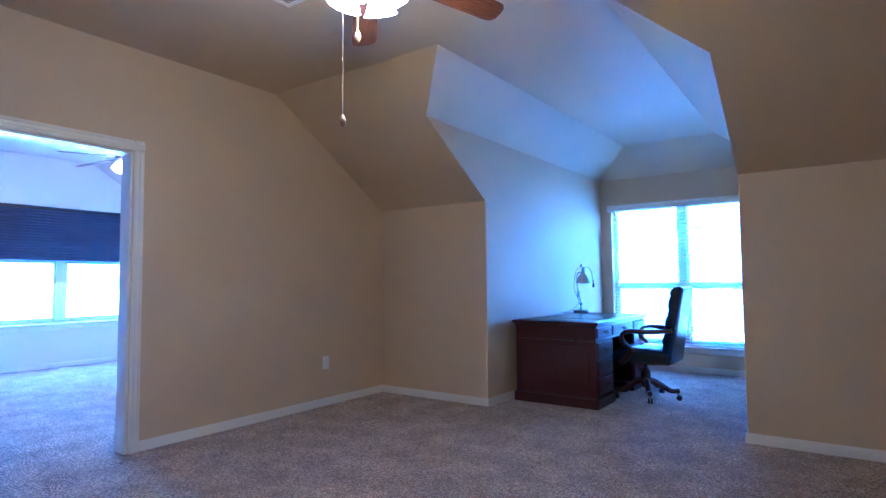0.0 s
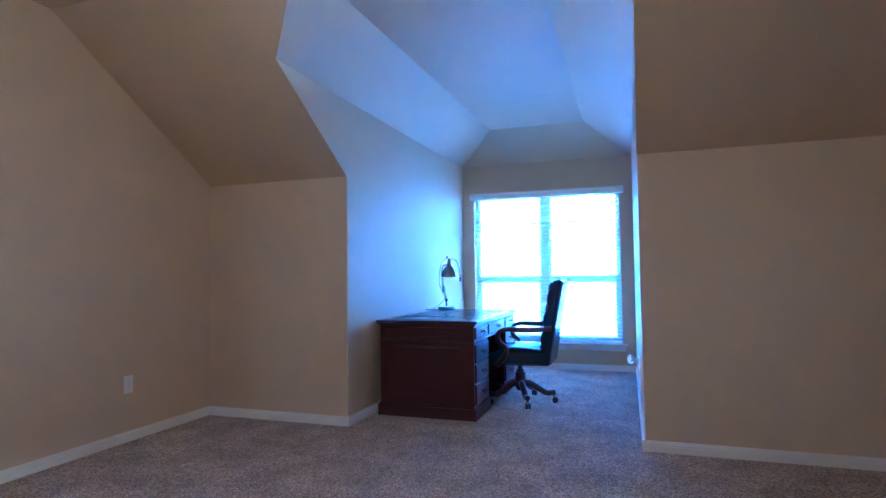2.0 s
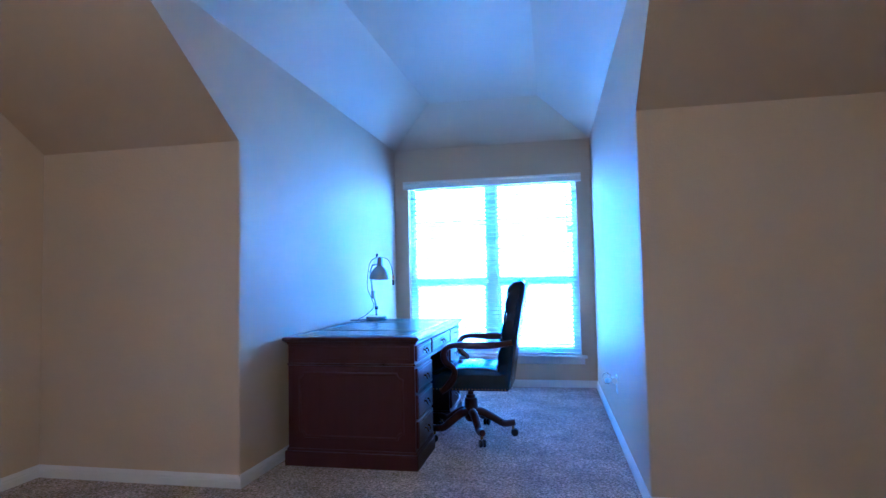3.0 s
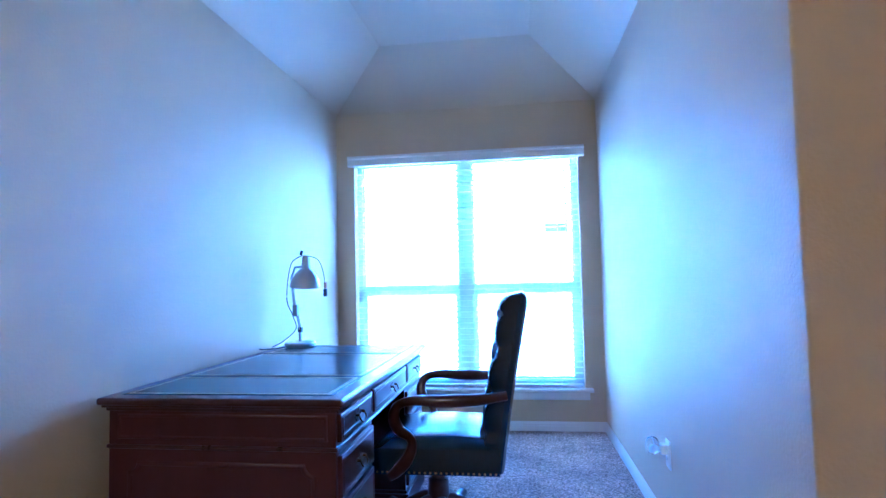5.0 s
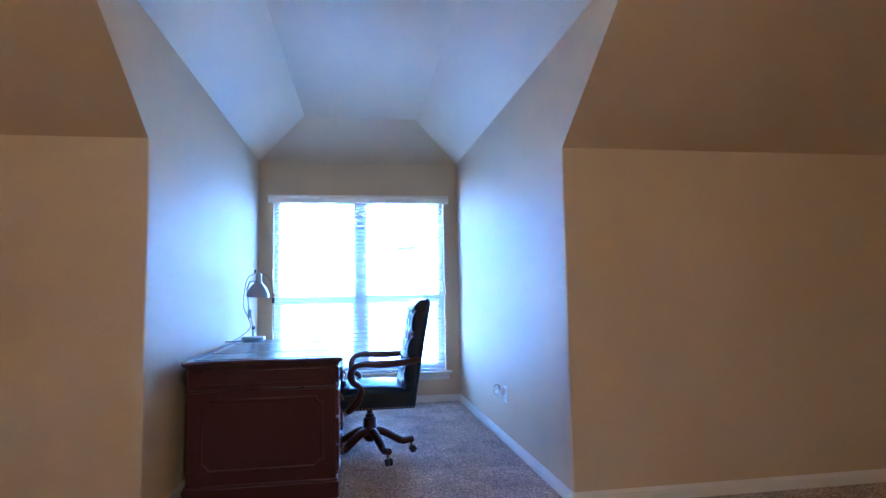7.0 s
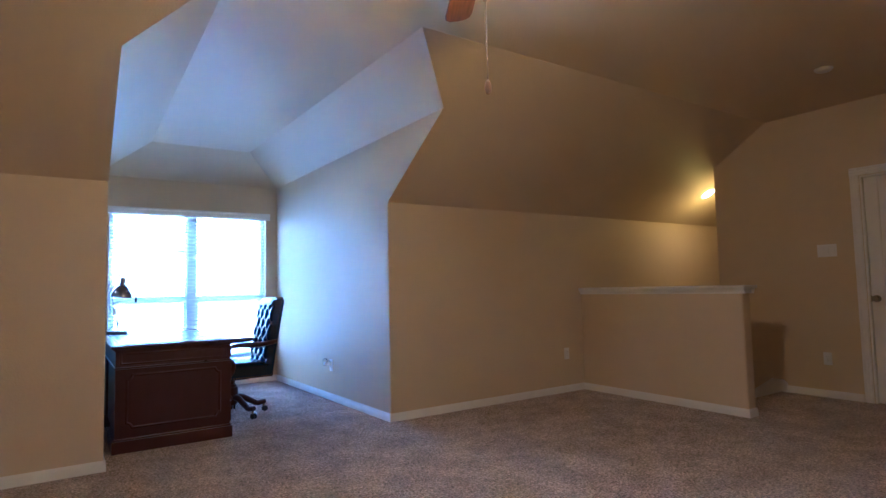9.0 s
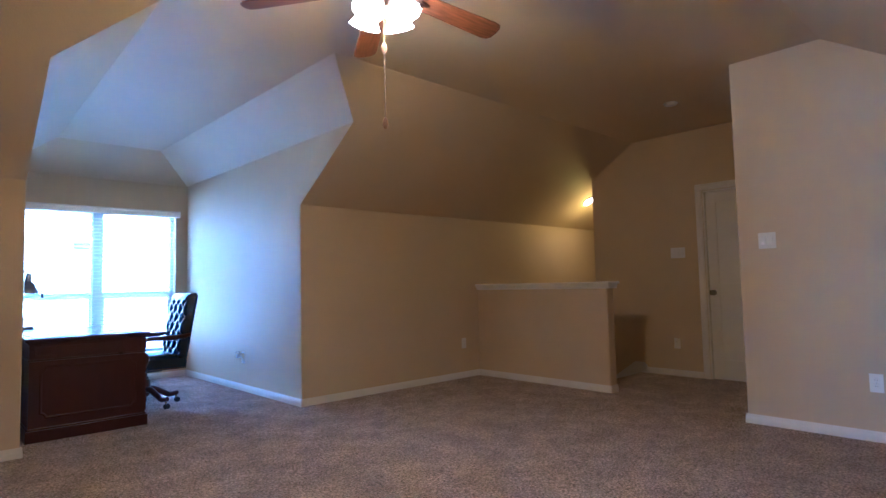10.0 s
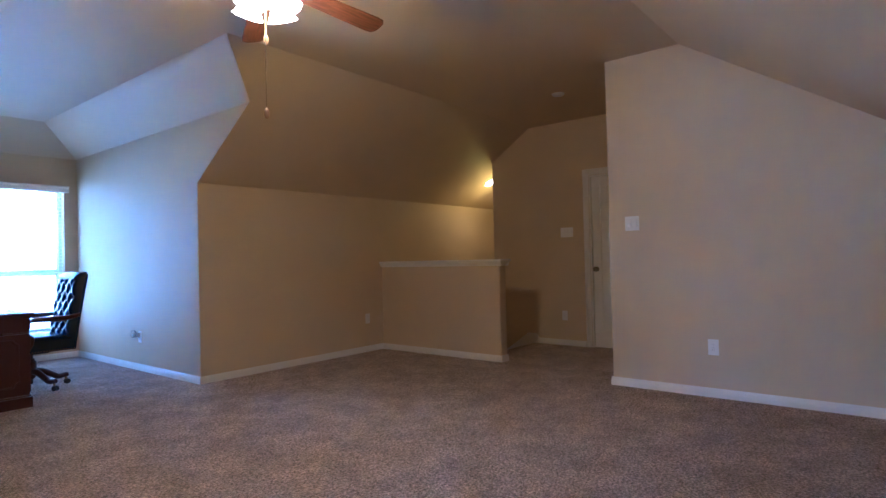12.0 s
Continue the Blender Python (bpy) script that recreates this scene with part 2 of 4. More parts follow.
# knee walls under the slope, turning into the alcove with rounded corners
plan_wall("wall_north_1", "low beige knee wall under the sloped ceiling",
          [(WEST - TH, KNEE), *arc(AL - ROUND, KNEE + ROUND, -90, 0), (AL, KNEE + 0.1), (AL - TH, KNEE + 0.1), (AL - TH, KNEE + TH), (WEST - TH, KNEE + TH)], -0.2, KNEE_Z)
plan_wall("wall_north_2", "low beige knee wall running on past the stairwell",
          [(STAIR_X, KNEE), (STAIR_X, KNEE + TH), (AR + TH, KNEE + TH), (AR + TH, KNEE + 0.1), (AR, KNEE + 0.1), *arc(AR + ROUND, KNEE + ROUND, 180, 270)], -1.9, KNEE_Z)
# alcove sides, rising above the slope
SLAB = 0.1
SLOPE = (CEIL - KNEE_Z) / (KNEE - BREAK)
n_out = Vector((0, SLOPE, 1)).normalized() * SLAB
side_yz = [(KNEE + 0.1, 0), (BACK, 0), (BACK, ALC_Z), (SPRING + n_out.y + n_out.z / SLOPE, ALC_Z), (KNEE + n_out.y, KNEE_Z + n_out.z), (KNEE, KNEE_Z), (KNEE + 0.1, KNEE_Z)]


def side_x(y, a, b):
    return a + (b - a) * max(0.0, (y - KNEE - 0.1) / (BACK - KNEE - 0.1))


solid("wall_alcove_west", "beige dormer side wall behind the desk", [(side_x(y, AL, AL2), y, z) for y, z in side_yz], (-TH, 0, 0))
solid("wall_alcove_east", "beige dormer side wall lit by the window", [(side_x(y, AR, AR2), y, z) for y, z in side_yz], (TH, 0, 0))
# unseen boxes added behind the plaster to keep daylight out of the joints
seal = bmesh.new()
seal_yz = [(KNEE + 0.25, -0.2), (BACK + 0.1, -0.2), (BACK + 0.1, ALC_Z + 0.12), (SPRING + 0.45, ALC_Z + 0.12), (KNEE + 0.25, KNEE_Z + 0.1)]
prism(seal, [(AL - 0.03, y, z) for y, z in seal_yz], (-0.16, 0, 0))
prism(seal, [(AR + 0.03, y, z) for y, z in seal_yz], (0.16, 0, 0))
box(seal, AL - TH - 0.1, AL - 0.03, KNEE + 0.02, KNEE + 0.3, -0.2, KNEE_Z + 0.02)
box(seal, AR + 0.03, AR + TH + 0.1, KNEE + 0.02, KNEE + 0.3, -0.2, KNEE_Z + 0.02)
prism(seal, [(AL - 0.02, SPRING + 0.1, ALC_Z + 0.02), (AL - 0.02, BACK + 0.1, ALC_Z + 0.02), (AL - 0.02, BACK + 0.1, ALC_Z + 0.2), (AL - 0.02, SPRING + 0.1, ALC_Z + 0.2)], (-0.2, 0, 0))
prism(seal, [(AR + 0.02, SPRING + 0.1, ALC_Z + 0.02), (AR + 0.02, BACK + 0.1, ALC_Z + 0.02), (AR + 0.02, BACK + 0.1, ALC_Z + 0.2), (AR + 0.02, SPRING + 0.1, ALC_Z + 0.2)], (0.2, 0, 0))
box(seal, AL - 0.3, AR + 0.3, BREAK + 0.05, BACK + 0.2, CEIL + 0.1, CEIL + 0.15)
box(seal, WEST - 0.3, FAR + 0.3, SBREAK - 0.1, BREAK + 0.1, CEIL + 0.1, CEIL + 0.15)
setting(part("joint_light_seal", seal, PAINT), "unseen seals behind the dormer walls and above the ceiling, blocking daylight", "wall")
# alcove end wall with the window's opening
WX0, WX1, WZ0, WZ1 = -1.730, -0.020, 0.320, 2.062
bm = bmesh.new()
box(bm, AL2 - TH, WX0, BACK, BACK + 0.16, -0.2, ALC_Z + 0.1)
box(bm, WX1, AR2 + TH, BACK, BACK + 0.16, -0.2, ALC_Z + 0.1)
box(bm, WX0, WX1, BACK, BACK + 0.16, -0.2, WZ0)
box(bm, WX0, WX1, BACK, BACK + 0.16, WZ1, ALC_Z + 0.1)
setting(part("wall_alcove_end", bm, PAINT), "beige dormer end wall round a wide window", "wall")

# ceilings
bm = bmesh.new()
up = (0, 0, 0.1)
prism(bm, [(WEST, SBREAK, CEIL), (FAR, SBREAK, CEIL), (FAR, BREAK, CEIL), (WEST, BREAK, CEIL)], up)
setting(part("ceiling_flat", bm, PAINT), "flat beige painted ceiling of the main room", "ceiling")
bm = bmesh.new()
prism(bm, [(WEST, BREAK, CEIL), (FL, BREAK, CEIL), (AL, SPRING, ALC_Z), (AL, KNEE, KNEE_Z), (WEST, KNEE, KNEE_Z)], n_out)
prism(bm, [(FR, BREAK, CEIL), (STAIR_X, BREAK, CEIL), (STAIR_X, KNEE, KNEE_Z), (AR, KNEE, KNEE_Z), (AR, SPRING, ALC_Z)], n_out)
setting(part("ceiling_north_slope", bm, PAINT), "sloped beige ceiling following the roof", "ceiling")
bm = bmesh.new()
prism(bm, [(WEST, SBREAK, CEIL), (EAST + TH, SBREAK, CEIL), (EAST + TH, SOUTH, SOUTH_Z), (WEST, SOUTH, SOUTH_Z)], (0, -0.05, 0.1))
setting(part("ceiling_south_slope", bm, PAINT), "sloped beige ceiling on the other side of the ridge", "ceiling")
bm = bmesh.new()
prism(bm, [(FL, BREAK, CEIL), (FR, BREAK, CEIL), (FR2, HIP, CEIL), (FL2, HIP, CEIL)], up)
prism(bm, [(AL, SPRING, ALC_Z), (FL, BREAK, CEIL), (FL2, HIP, CEIL), (AL2, BACK, ALC_Z), (AL, KNEE, ALC_Z)], (-0.06, 0, 0.1))
prism(bm, [(AR, SPRING, ALC_Z), (FR, BREAK, CEIL), (FR2, HIP, CEIL), (AR2, BACK, ALC_Z), (AR, KNEE, ALC_Z)], (0.06, 0, 0.1))
prism(bm, [(AL2, BACK, ALC_Z), (FL2, HIP, CEIL), (FR2, HIP, CEIL), (AR2, BACK, ALC_Z)], (0, 0.06, 0.1))
setting(part("ceiling_alcove", bm, PAINT), "tray-shaped beige ceiling of the dormer alcove", "ceiling")

# west wall with the bedroom doorway
DY0, DY1, DZ = 1.92, 2.695, 2.03
bm = bmesh.new()
push = (-TH, 0, 0)
prism(bm, [(WEST, SOUTH, 0), (WEST, DY0, 0), (WEST, DY0, CEIL), (WEST, SBREAK, CEIL), (WEST, SOUTH, SOUTH_Z)], push)
prism(bm, [(WEST, DY0, DZ), (WEST, DY1, DZ), (WEST, DY1, CEIL), (WEST, DY0, CEIL)], push)
prism(bm, [(WEST, DY1, 0), (WEST, KNEE, 0), (WEST, KNEE, KNEE_Z), (WEST, BREAK, CEIL), (WEST, DY1, CEIL)], push)
setting(part("wall_west", bm, PAINT), "beige end wall with a cased doorway to the bedroom", "wall")
bm = prism(bmesh.new(), [(EAST, SOUTH, 0), (EAST, 2.01, 0), (EAST, 2.01, CEIL), (EAST, SBREAK, CEIL), (EAST, SOUTH, SOUTH_Z)], (TH, 0, 0))
setting(part("wall_east", bm, PAINT), "beige wall with a light switch and an outlet", "wall")
plan_wall("wall_hall", "beige return wall of the small hall", [(EAST, 2.01), (EAST + TH, 2.01), (FAR, 2.01), (FAR, 2.13), *arc(EAST + ROUND, 2.13 - ROUND, 90, 180)], 0, CEIL)
setting(part("wall_south", boxed(WEST - TH, EAST + TH, SOUTH - TH, SOUTH, -0.1, SOUTH_Z), PAINT), "low beige knee wall behind the walker", "wall")
# far wall with the white door, ending at the stairs
GY0, GY1, GZ = 2.29, 3.075, 2.05
bm = bmesh.new()
push = (TH, 0, 0)
prism(bm, [(FAR, 2.01, -0.1), (FAR, GY0, -0.1), (FAR, GY0, CEIL), (FAR, 2.01, CEIL)], push)
prism(bm, [(FAR, GY0, GZ), (FAR, GY1, GZ), (FAR, GY1, CEIL), (FAR, GY0, CEIL)], push)
slope_at = lambda y: CEIL - (y - BREAK) * (CEIL - KNEE_Z) / (KNEE - BREAK)
prism(bm, [(FAR, GY1, -0.1), (FAR, FAR_END, -0.1), (FAR, FAR_END, slope_at(FAR_END)), (FAR, BREAK, CEIL), (FAR, GY1, CEIL)], push)
prism(bm, [(FAR, STAIR_Y, -1.9), (FAR, FAR_END, -1.9), (FAR, FAR_END, -0.1), (FAR, STAIR_Y, -0.1)], push)
setting(part("wall_far", bm, PAINT), "beige wall beside the stairs with a white door", "wall")
# hidden panel added behind the door to stop daylight at its gaps
setting(part("door_light_block", boxed(FAR + TH, FAR + TH + 0.04, 1.9, GY1 + 0.3, -0.3, CEIL), PAINT), "unseen panel behind the white door, blocking outside light", "wall")
# the stairwell beyond the far wall
setting(part("wall_stair_side", boxed(FAR + TH, STAIR_X, FAR_END - TH, FAR_END, -1.9, 2.5), PAINT), "beige side wall of the stairs", "wall")
setting(part("wall_stair_end", boxed(STAIR_X, STAIR_X + TH, BREAK, KNEE + TH, -1.9, 2.8), PAINT), "beige end wall of the stairs", "wall")
setting(part("wall_stair_head", boxed(HALF_X, FAR, STAIR_Y - 0.1, STAIR_Y, -1.9, -0.25), PAINT), "beige wall under the head of the stairs", "wall")
setting(part("floor_stair", boxed(HALF_X, STAIR_X, STAIR_Y, KNEE, -2.0, -1.9), CARPET), "carpeted lower landing", "carpet")

stairs = thing("stairs", "carpeted stairs going down beside the half wall", "stairs", kind="structure")
for k in range(4):
    b = boxed(HALF_X + TH, FAR, STAIR_Y + 0.27 * k, STAIR_Y + 0.27 * (k + 1) + 0.025, -0.18 * (k + 1) - 0.18, -0.18 * (k + 1), bevel=0.012)
    part("step", b, CARPET, stairs)

# half wall with its moulded cap
bm = boxed(HALF_X, HALF_X + TH, HALF_END, KNEE, -1.9, 1.04, bevel=0.016, segments=4)
setting(part("half_wall", bm, PAINT), "beige half wall guarding the stairwell", "half wall")


def moulding(profile, a, b, out):
    """A profile of (reach, height), run from a to b and standing off towards out."""
    a, b, out = Vector(a), Vector(b), Vector(out)
    return prism(bmesh.new(), [a + out * d + Vector((0, 0, z)) for d, z in profile], b - a)


cap = thing("half_wall_cap", "white moulded wooden cap on the half wall", "trim", kind="structure")
part("board", boxed(HALF_X - 0.045, HALF_X + TH + 0.045, HALF_END - 0.045, KNEE, 1.06, 1.085, bevel=0.008), TRIM, cap)
COVE = [(0, 0), (0.008, 0), (0.012, 0.012), (0.026, 0.03), (0.030, 0.045), (0, 0.045)]
part("cove", moulding(COVE, (HALF_X, HALF_END - 0.03, 1.016), (HALF_X, KNEE, 1.016), (-1, 0, 0)), TRIM, cap)
part("cove", moulding(COVE, (HALF_X + TH, HALF_END - 0.03, 1.016), (HALF_X + TH, KNEE, 1.016), (1, 0, 0)), TRIM, cap)
part("cove", moulding(COVE, (HALF_X - 0.003, HALF_END, 1.016), (HALF_X + TH + 0.003, HALF_END, 1.016), (0, -1, 0)), TRIM, cap)

# baseboards
BASE = [(0, 0), (0.014, 0), (0.014, 0.046), (0.0115, 0.051), (0.0115, 0.060), (0.007, 0.069), (0.004, 0.078), (0, 0.078)]
runs = [
    ((WEST, DY1 + 0.078, 0), (WEST, KNEE, 0), (1, 0, 0)), ((WEST, SOUTH, 0), (WEST, DY0 - 0.078, 0), (1, 0, 0)),
    ((WEST, KNEE, 0), (AL + 0.012, KNEE, 0), (0, -1, 0)), ((AR - 0.012, KNEE, 0), (HALF_X, KNEE, 0), (0, -1, 0)),
    ((AL, KNEE - 0.012, 0), (AL2, BACK, 0), (1, 0, 0)), ((AR, KNEE - 0.012, 0), (AR2, BACK, 0), (-1, 0, 0)),
    ((AL2, BACK, 0), (AR2, BACK, 0), (0, -1, 0)), ((HALF_X, HALF_END - 0.012, 0), (HALF_X, KNEE, 0), (-1, 0, 0)),
    ((HALF_X - 0.012, HALF_END, 0), (HALF_X + TH, HALF_END, 0), (0, -1, 0)), ((EAST, SOUTH, 0), (EAST, 2.142, 0), (-1, 0, 0)),
    ((EAST - 0.012, 2.13, 0), (FAR, 2.13, 0), (0, 1, 0)), ((FAR, GY1 + 0.08, 0), (FAR, 3.80, 0), (-1, 0, 0)), ((WEST, SOUTH, 0), (EAST, SOUTH, 0), (0, 1, 0)),
]
for a, b, out in runs:
    setting(part("baseboard", moulding(BASE, a, b, out), TRIM), "white moulded baseboard above the carpet", "baseboard")
# stair skirt
bm = prism(bmesh.new(), [(FAR, 3.80, 0), (FAR, 3.80, 0.10), (FAR, 3.84, 0.13), (FAR, 3.95, 0.13), (FAR, FAR_END, -0.23), (FAR, FAR_END, -0.42), (FAR, 3.86, -0.02)], (-0.014, 0, 0))
setting(part("stair_skirt", bm, TRIM), "white skirt board beside the stairs", "trim")

# door casings and jambs
CASING = [(0, 0), (0.012, 0), (0.018, 0.010), (0.018, 0.022), (0.014, 0.030), (0.016, 0.046), (0.009, 0.060), (0.006, 0.072), (0, 0.072)]


def casing(x, y0, y1, z, out, thick, name):
    """Door trim on one face of a wall that runs along y, with the jamb through it."""
    t = thing(name, "white moulded casing round a doorway", "door frame", kind="structure")
    o = Vector((out, 0, 0))
    for y, s in ((y0, -1), (y1, 1)):
        pts = [Vector((x, y + s * (w + 0.004), 0)) + o * d for d, w in CASING]
        part("side_casing", prism(bmesh.new(), pts, (0, 0, z + 0.076)), TRIM, t)
        j = sorted((y, y - s * 0.016))
        xs = sorted((x + out * 0.002, x - out * (thick + 0.002)))
        part("jamb", boxed(xs[0], xs[1], j[0], j[1], 0, z), TRIM, t)
    pts = [Vector((x, y0 - 0.0745, z + w + 0.004)) + o * (d + 0.0025) for d, w in CASING]
    part("head_casing", prism(bmesh.new(), pts, (0, y1 - y0 + 0.149, 0)), TRIM, t)
    part("head_jamb", boxed(xs[0], xs[1], y0 + 0.016, y1 - 0.016, z - 0.016, z), TRIM, t)
    return t


casing(WEST, DY0, DY1, DZ, 1, TH, "doorway_1")
casing(FAR, GY0, GY1, GZ, -1, TH, "doorway_2")

# the white two-panel door
door = thing("door_1", "closed white two-panel door with an arched upper panel", "door", (FAR + 0.03, GY0 + 0.018, 0.012), kind="structure")
dw, dh = GY1 - GY0 - 0.036, GZ - 0.03


def arch_outline(y0, y1, z0, z1, rise, inset=0.0):
    pts = [(y0 + inset, z0 + inset), (y1 - inset, z0 + inset)]
    n = 10 if rise else 1
    for i in range(n + 1):
        f = i / n
        pts.append((y1 - inset + (y0 - y1 + 2 * inset) * f, z1 - inset - rise + rise * math.sin(math.pi * f)))
    return pts


bm = boxed(0.014, 0.035, 0, dw, 0, dh)
part("core", bm, TRIM, door)
for nm, y0, y1, z0, z1 in (("stile", 0, 0.105, 0, dh), ("stile", dw - 0.105, dw, 0, dh), ("bottom_rail", 0.105, dw - 0.105, 0, 0.21), ("lock_rail", 0.105, dw - 0.105, 0.86, 1.02), ("top_rail", 0.105, dw - 0.105, dh - 0.12, dh)):
    part(nm, boxed(0, 0.0145, y0, y1, z0, z1, bevel=0.004), TRIM, door)
for z0, z1, rise in ((0.215, 0.855, 0.0), (1.025, dh - 0.125, 0.07)):
    a = arch_outline(0.11, dw - 0.11, z0, z1, rise, 0.028)
    b = prism(bmesh.new(), [(0.014, y, z) for y, z in a], (-0.009, 0, 0))
    part("raised_panel", b, TRIM, door)
part("latch", boxed(-0.004, 0.0, dw - 0.004, dw + 0.004, 0.895, 0.955), NICKEL, door, "satin nickel latch plate")
knob = part("knob", lathe(bmesh.new(), [(0, 0), (0.028, 0), (0.03, 0.006), (0.012, 0.012), (0.010, 0.03), (0.024, 0.038), (0.029, 0.052), (0.024, 0.064), (0, 0.069)], 20,
                          (0, dw - 0.045, 0.925), Matrix.Rotation(radians(-90), 4, 'Y')), NICKEL, door, "round satin nickel knob", True)

# ---- switches and outlets ----


def wall_plate(name, label, category, place, turn, w, h, kind):
    """A plate on a wall; local x runs along the wall, -y faces the room."""
    t = thing(name, label, category, place, turn, group="wall outlets" if kind == "outlet" else "light switches")
    part("plate", boxed(-w / 2, w / 2, -0.006, 0, -h / 2, h / 2, bevel=0.003), PLASTIC, t)
    if kind == "outlet":
        for z in (-0.02, 0.02):
            face = part("socket", boxed(-0.017, 0.017, -0.009, -0.005, z - 0.014, z + 0.014, bevel=0.002), PLASTIC, t)
            for x in (-0.006, 0.006):
                part("slot", boxed(x - 0.001, x + 0.001, -0.0095, -0.008, z - 0.004, z + 0.005), PLASTIC_DIM, face)
        part("screw", lathe(bmesh.new(), [(0, 0), (0.003, 0), (0.002, 0.0012), (0, 0.0014)], 8, (0, -0.006, 0), Matrix.Rotation(radians(90), 4, 'X')), STEEL, t)
    else:
        n = kind
        for k in range(n):
            x = (k - (n - 1) / 2) * 0.046
            part("rocker_frame", box(box(box(boxed(x - 0.0195, x + 0.0195, -0.0075, -0.0055, 0.034, 0.037), x - 0.0195, x + 0.0195, -0.0075, -0.0055, -0.037, -0.034), x - 0.0195, x - 0.0172, -0.0075, -0.0055, -0.034, 0.034), x + 0.0172, x + 0.0195, -0.0075, -0.0055, -0.034, 0.034), TRIM, t)
            rk = part("rocker", boxed(-0.0165, 0.0165, -0.005, 0.004, -0.033, 0.033, bevel=0.002), PLASTIC, t)
            rk.matrix_basis = pose(x, -0.008, 0, 5 if k == 0 else -5)
            part("screw", lathe(bmesh.new(), [(0, 0), (0.003, 0), (0, 0.0014)], 8, (x, -0.006, 0.048), Matrix.Rotation(radians(90), 4, 'X')), PLASTIC, t)
    return t


OUT = "white duplex outlet low on the beige wall"
wall_plate("outlet", OUT, "outlet", (WEST, 4.45, 0.395), 90, 0.072, 0.118, "outlet")
wall_plate("outlet", OUT, "outlet", (2.25, KNEE, 0.405), 0, 0.072, 0.118, "outlet")
wall_plate("outlet", OUT, "outlet", (FAR, 3.43, 0.372), -90, 0.072, 0.118, "outlet")
wall_plate("outlet", OUT, "outlet", (EAST, 1.335, 0.388), -90, 0.076, 0.12, "outlet")
wall_plate("outlet", "white duplex outlet with a plug-in freshener", "outlet", (side_x(6.45, AR, AR2), 6.45, 0.36), -90, 0.072, 0.118, "outlet")
dimmer = wall_plate("light_switch", "white two-gang rocker switch plate by the hall corner", "switch", (EAST, 1.93, 1.36), -90, 0.118, 0.118, 2)
part("pilot_light", boxed(-0.036, -0.016, -0.0155, -0.0125, -0.030, -0.008, bevel=0.002), PILOT, dimmer, "small lit square on the dimmer")
wall_plate("light_switch", "white three-gang rocker switch plate beside the door", "switch", (FAR, 3.375, 1.388), -90, 0.165, 0.118, 3)

fresh = thing("air_freshener", "clear round plug-in air freshener in the outlet", "air freshener", (side_x(6.45, AR, AR2) - 0.009, 6.45, 0.385), -90)
part("plug_body", boxed(-0.018, 0.018, -0.028, 0, -0.026, 0.02, bevel=0.006), FROST, fresh)
part("stem", tube(bmesh.new(), [(0, -0.02, -0.004), (0, -0.04, 0.0)], 0.010, 10), FROST, fresh)
orb = part("orb", lathe(bmesh.new(), [(0.029 * math.sin(math.pi * k / 12) ** 0.8, -0.038 * math.cos(math.pi * k / 12)) for k in range(13)], 28, (0, -0.058, 0.012)), GLASS, fresh, "clear glossy orb", True)
part("wick_cup", lathe(bmesh.new(), [(0, -0.012), (0.012, -0.012), (0.014, 0.004), (0.008, 0.014), (0, 0.015)], 16, (0, -0.054, 0.0)), FROST, fresh, "white inner cup", True)

# ---- alcove window, blind ----


def window(name, label, place, turn, w, z0, z1, rail, wall, panes=2):
    """A row of single-hung sashes in an opening; local x along the wall, -y into the room."""
    t = thing(name, label, "window", place, turn, kind="structure")
    y0, y1 = wall - 0.075, wall - 0.02
    fr = 0.038
    part("window_frame", box(box(boxed(0, w, y0, y1, z0, z0 + fr), 0, w, y0, y1, z1 - fr, z1), 0, fr, y0 + 0.002, y1 - 0.002, z0 + fr, z1 - fr), VINYL, t)
    part("window_frame", boxed(w - fr, w, y0 + 0.002, y1 - 0.002, z0 + fr, z1 - fr), VINYL, t)
    cell = w / panes
    for k in range(panes):
        if k:
            part("mullion", boxed(cell * k - 0.054, cell * k + 0.054, y0 - 0.012, y1 + 0.002, z0 + fr, z1 - fr, bevel=0.004), VINYL, t)
        xa = cell * k + (0.054 if k else fr)
        xb = cell * (k + 1) - (0.054 if k < panes - 1 else fr)
        part("meeting_rail", boxed(xa, xb, y0 + 0.004, y1 - 0.004, rail - 0.022, rail + 0.022, bevel=0.003), VINYL, t)
        for za, zb, st, back_by in ((z0 + fr, rail - 0.022, 0.030, 0.0), (rail + 0.022, z1 - fr, 0.012, 0.014)):
            ya, yb = y0 + 0.008 + back_by, y1 - 0.016 + back_by
            sash = part("sash", boxed(xa, xb, ya, yb, za, za + 0.03), VINYL, t)
            part("sash_stile", boxed(xa, xa + st, ya, yb, za + 0.03, zb), VINYL, sash)
            part("sash_stile", boxed(xb - st, xb, ya, yb, za + 0.03, zb), VINYL, sash)
            pane = part("pane", boxed(xa + st - 0.002, xb - st + 0.002, ya + 0.012, ya + 0.017, za + 0.028, zb), PANE_GLASS, t)
            pane.visible_shadow = False
    return t


window("window_1", "wide white double window, blown out by daylight", (WX0, BACK, 0), 0, WX1 - WX0, WZ0, WZ1, 1.034, 0.16)
sill = thing("window_sill", "white window stool and apron under the dormer window", "window sill", kind="structure")
part("stool", boxed(WX0 - 0.055, WX1 + 0.055, BACK - 0.055, BACK + 0.085, WZ0 - 0.026, WZ0, bevel=0.007), TRIM, sill)
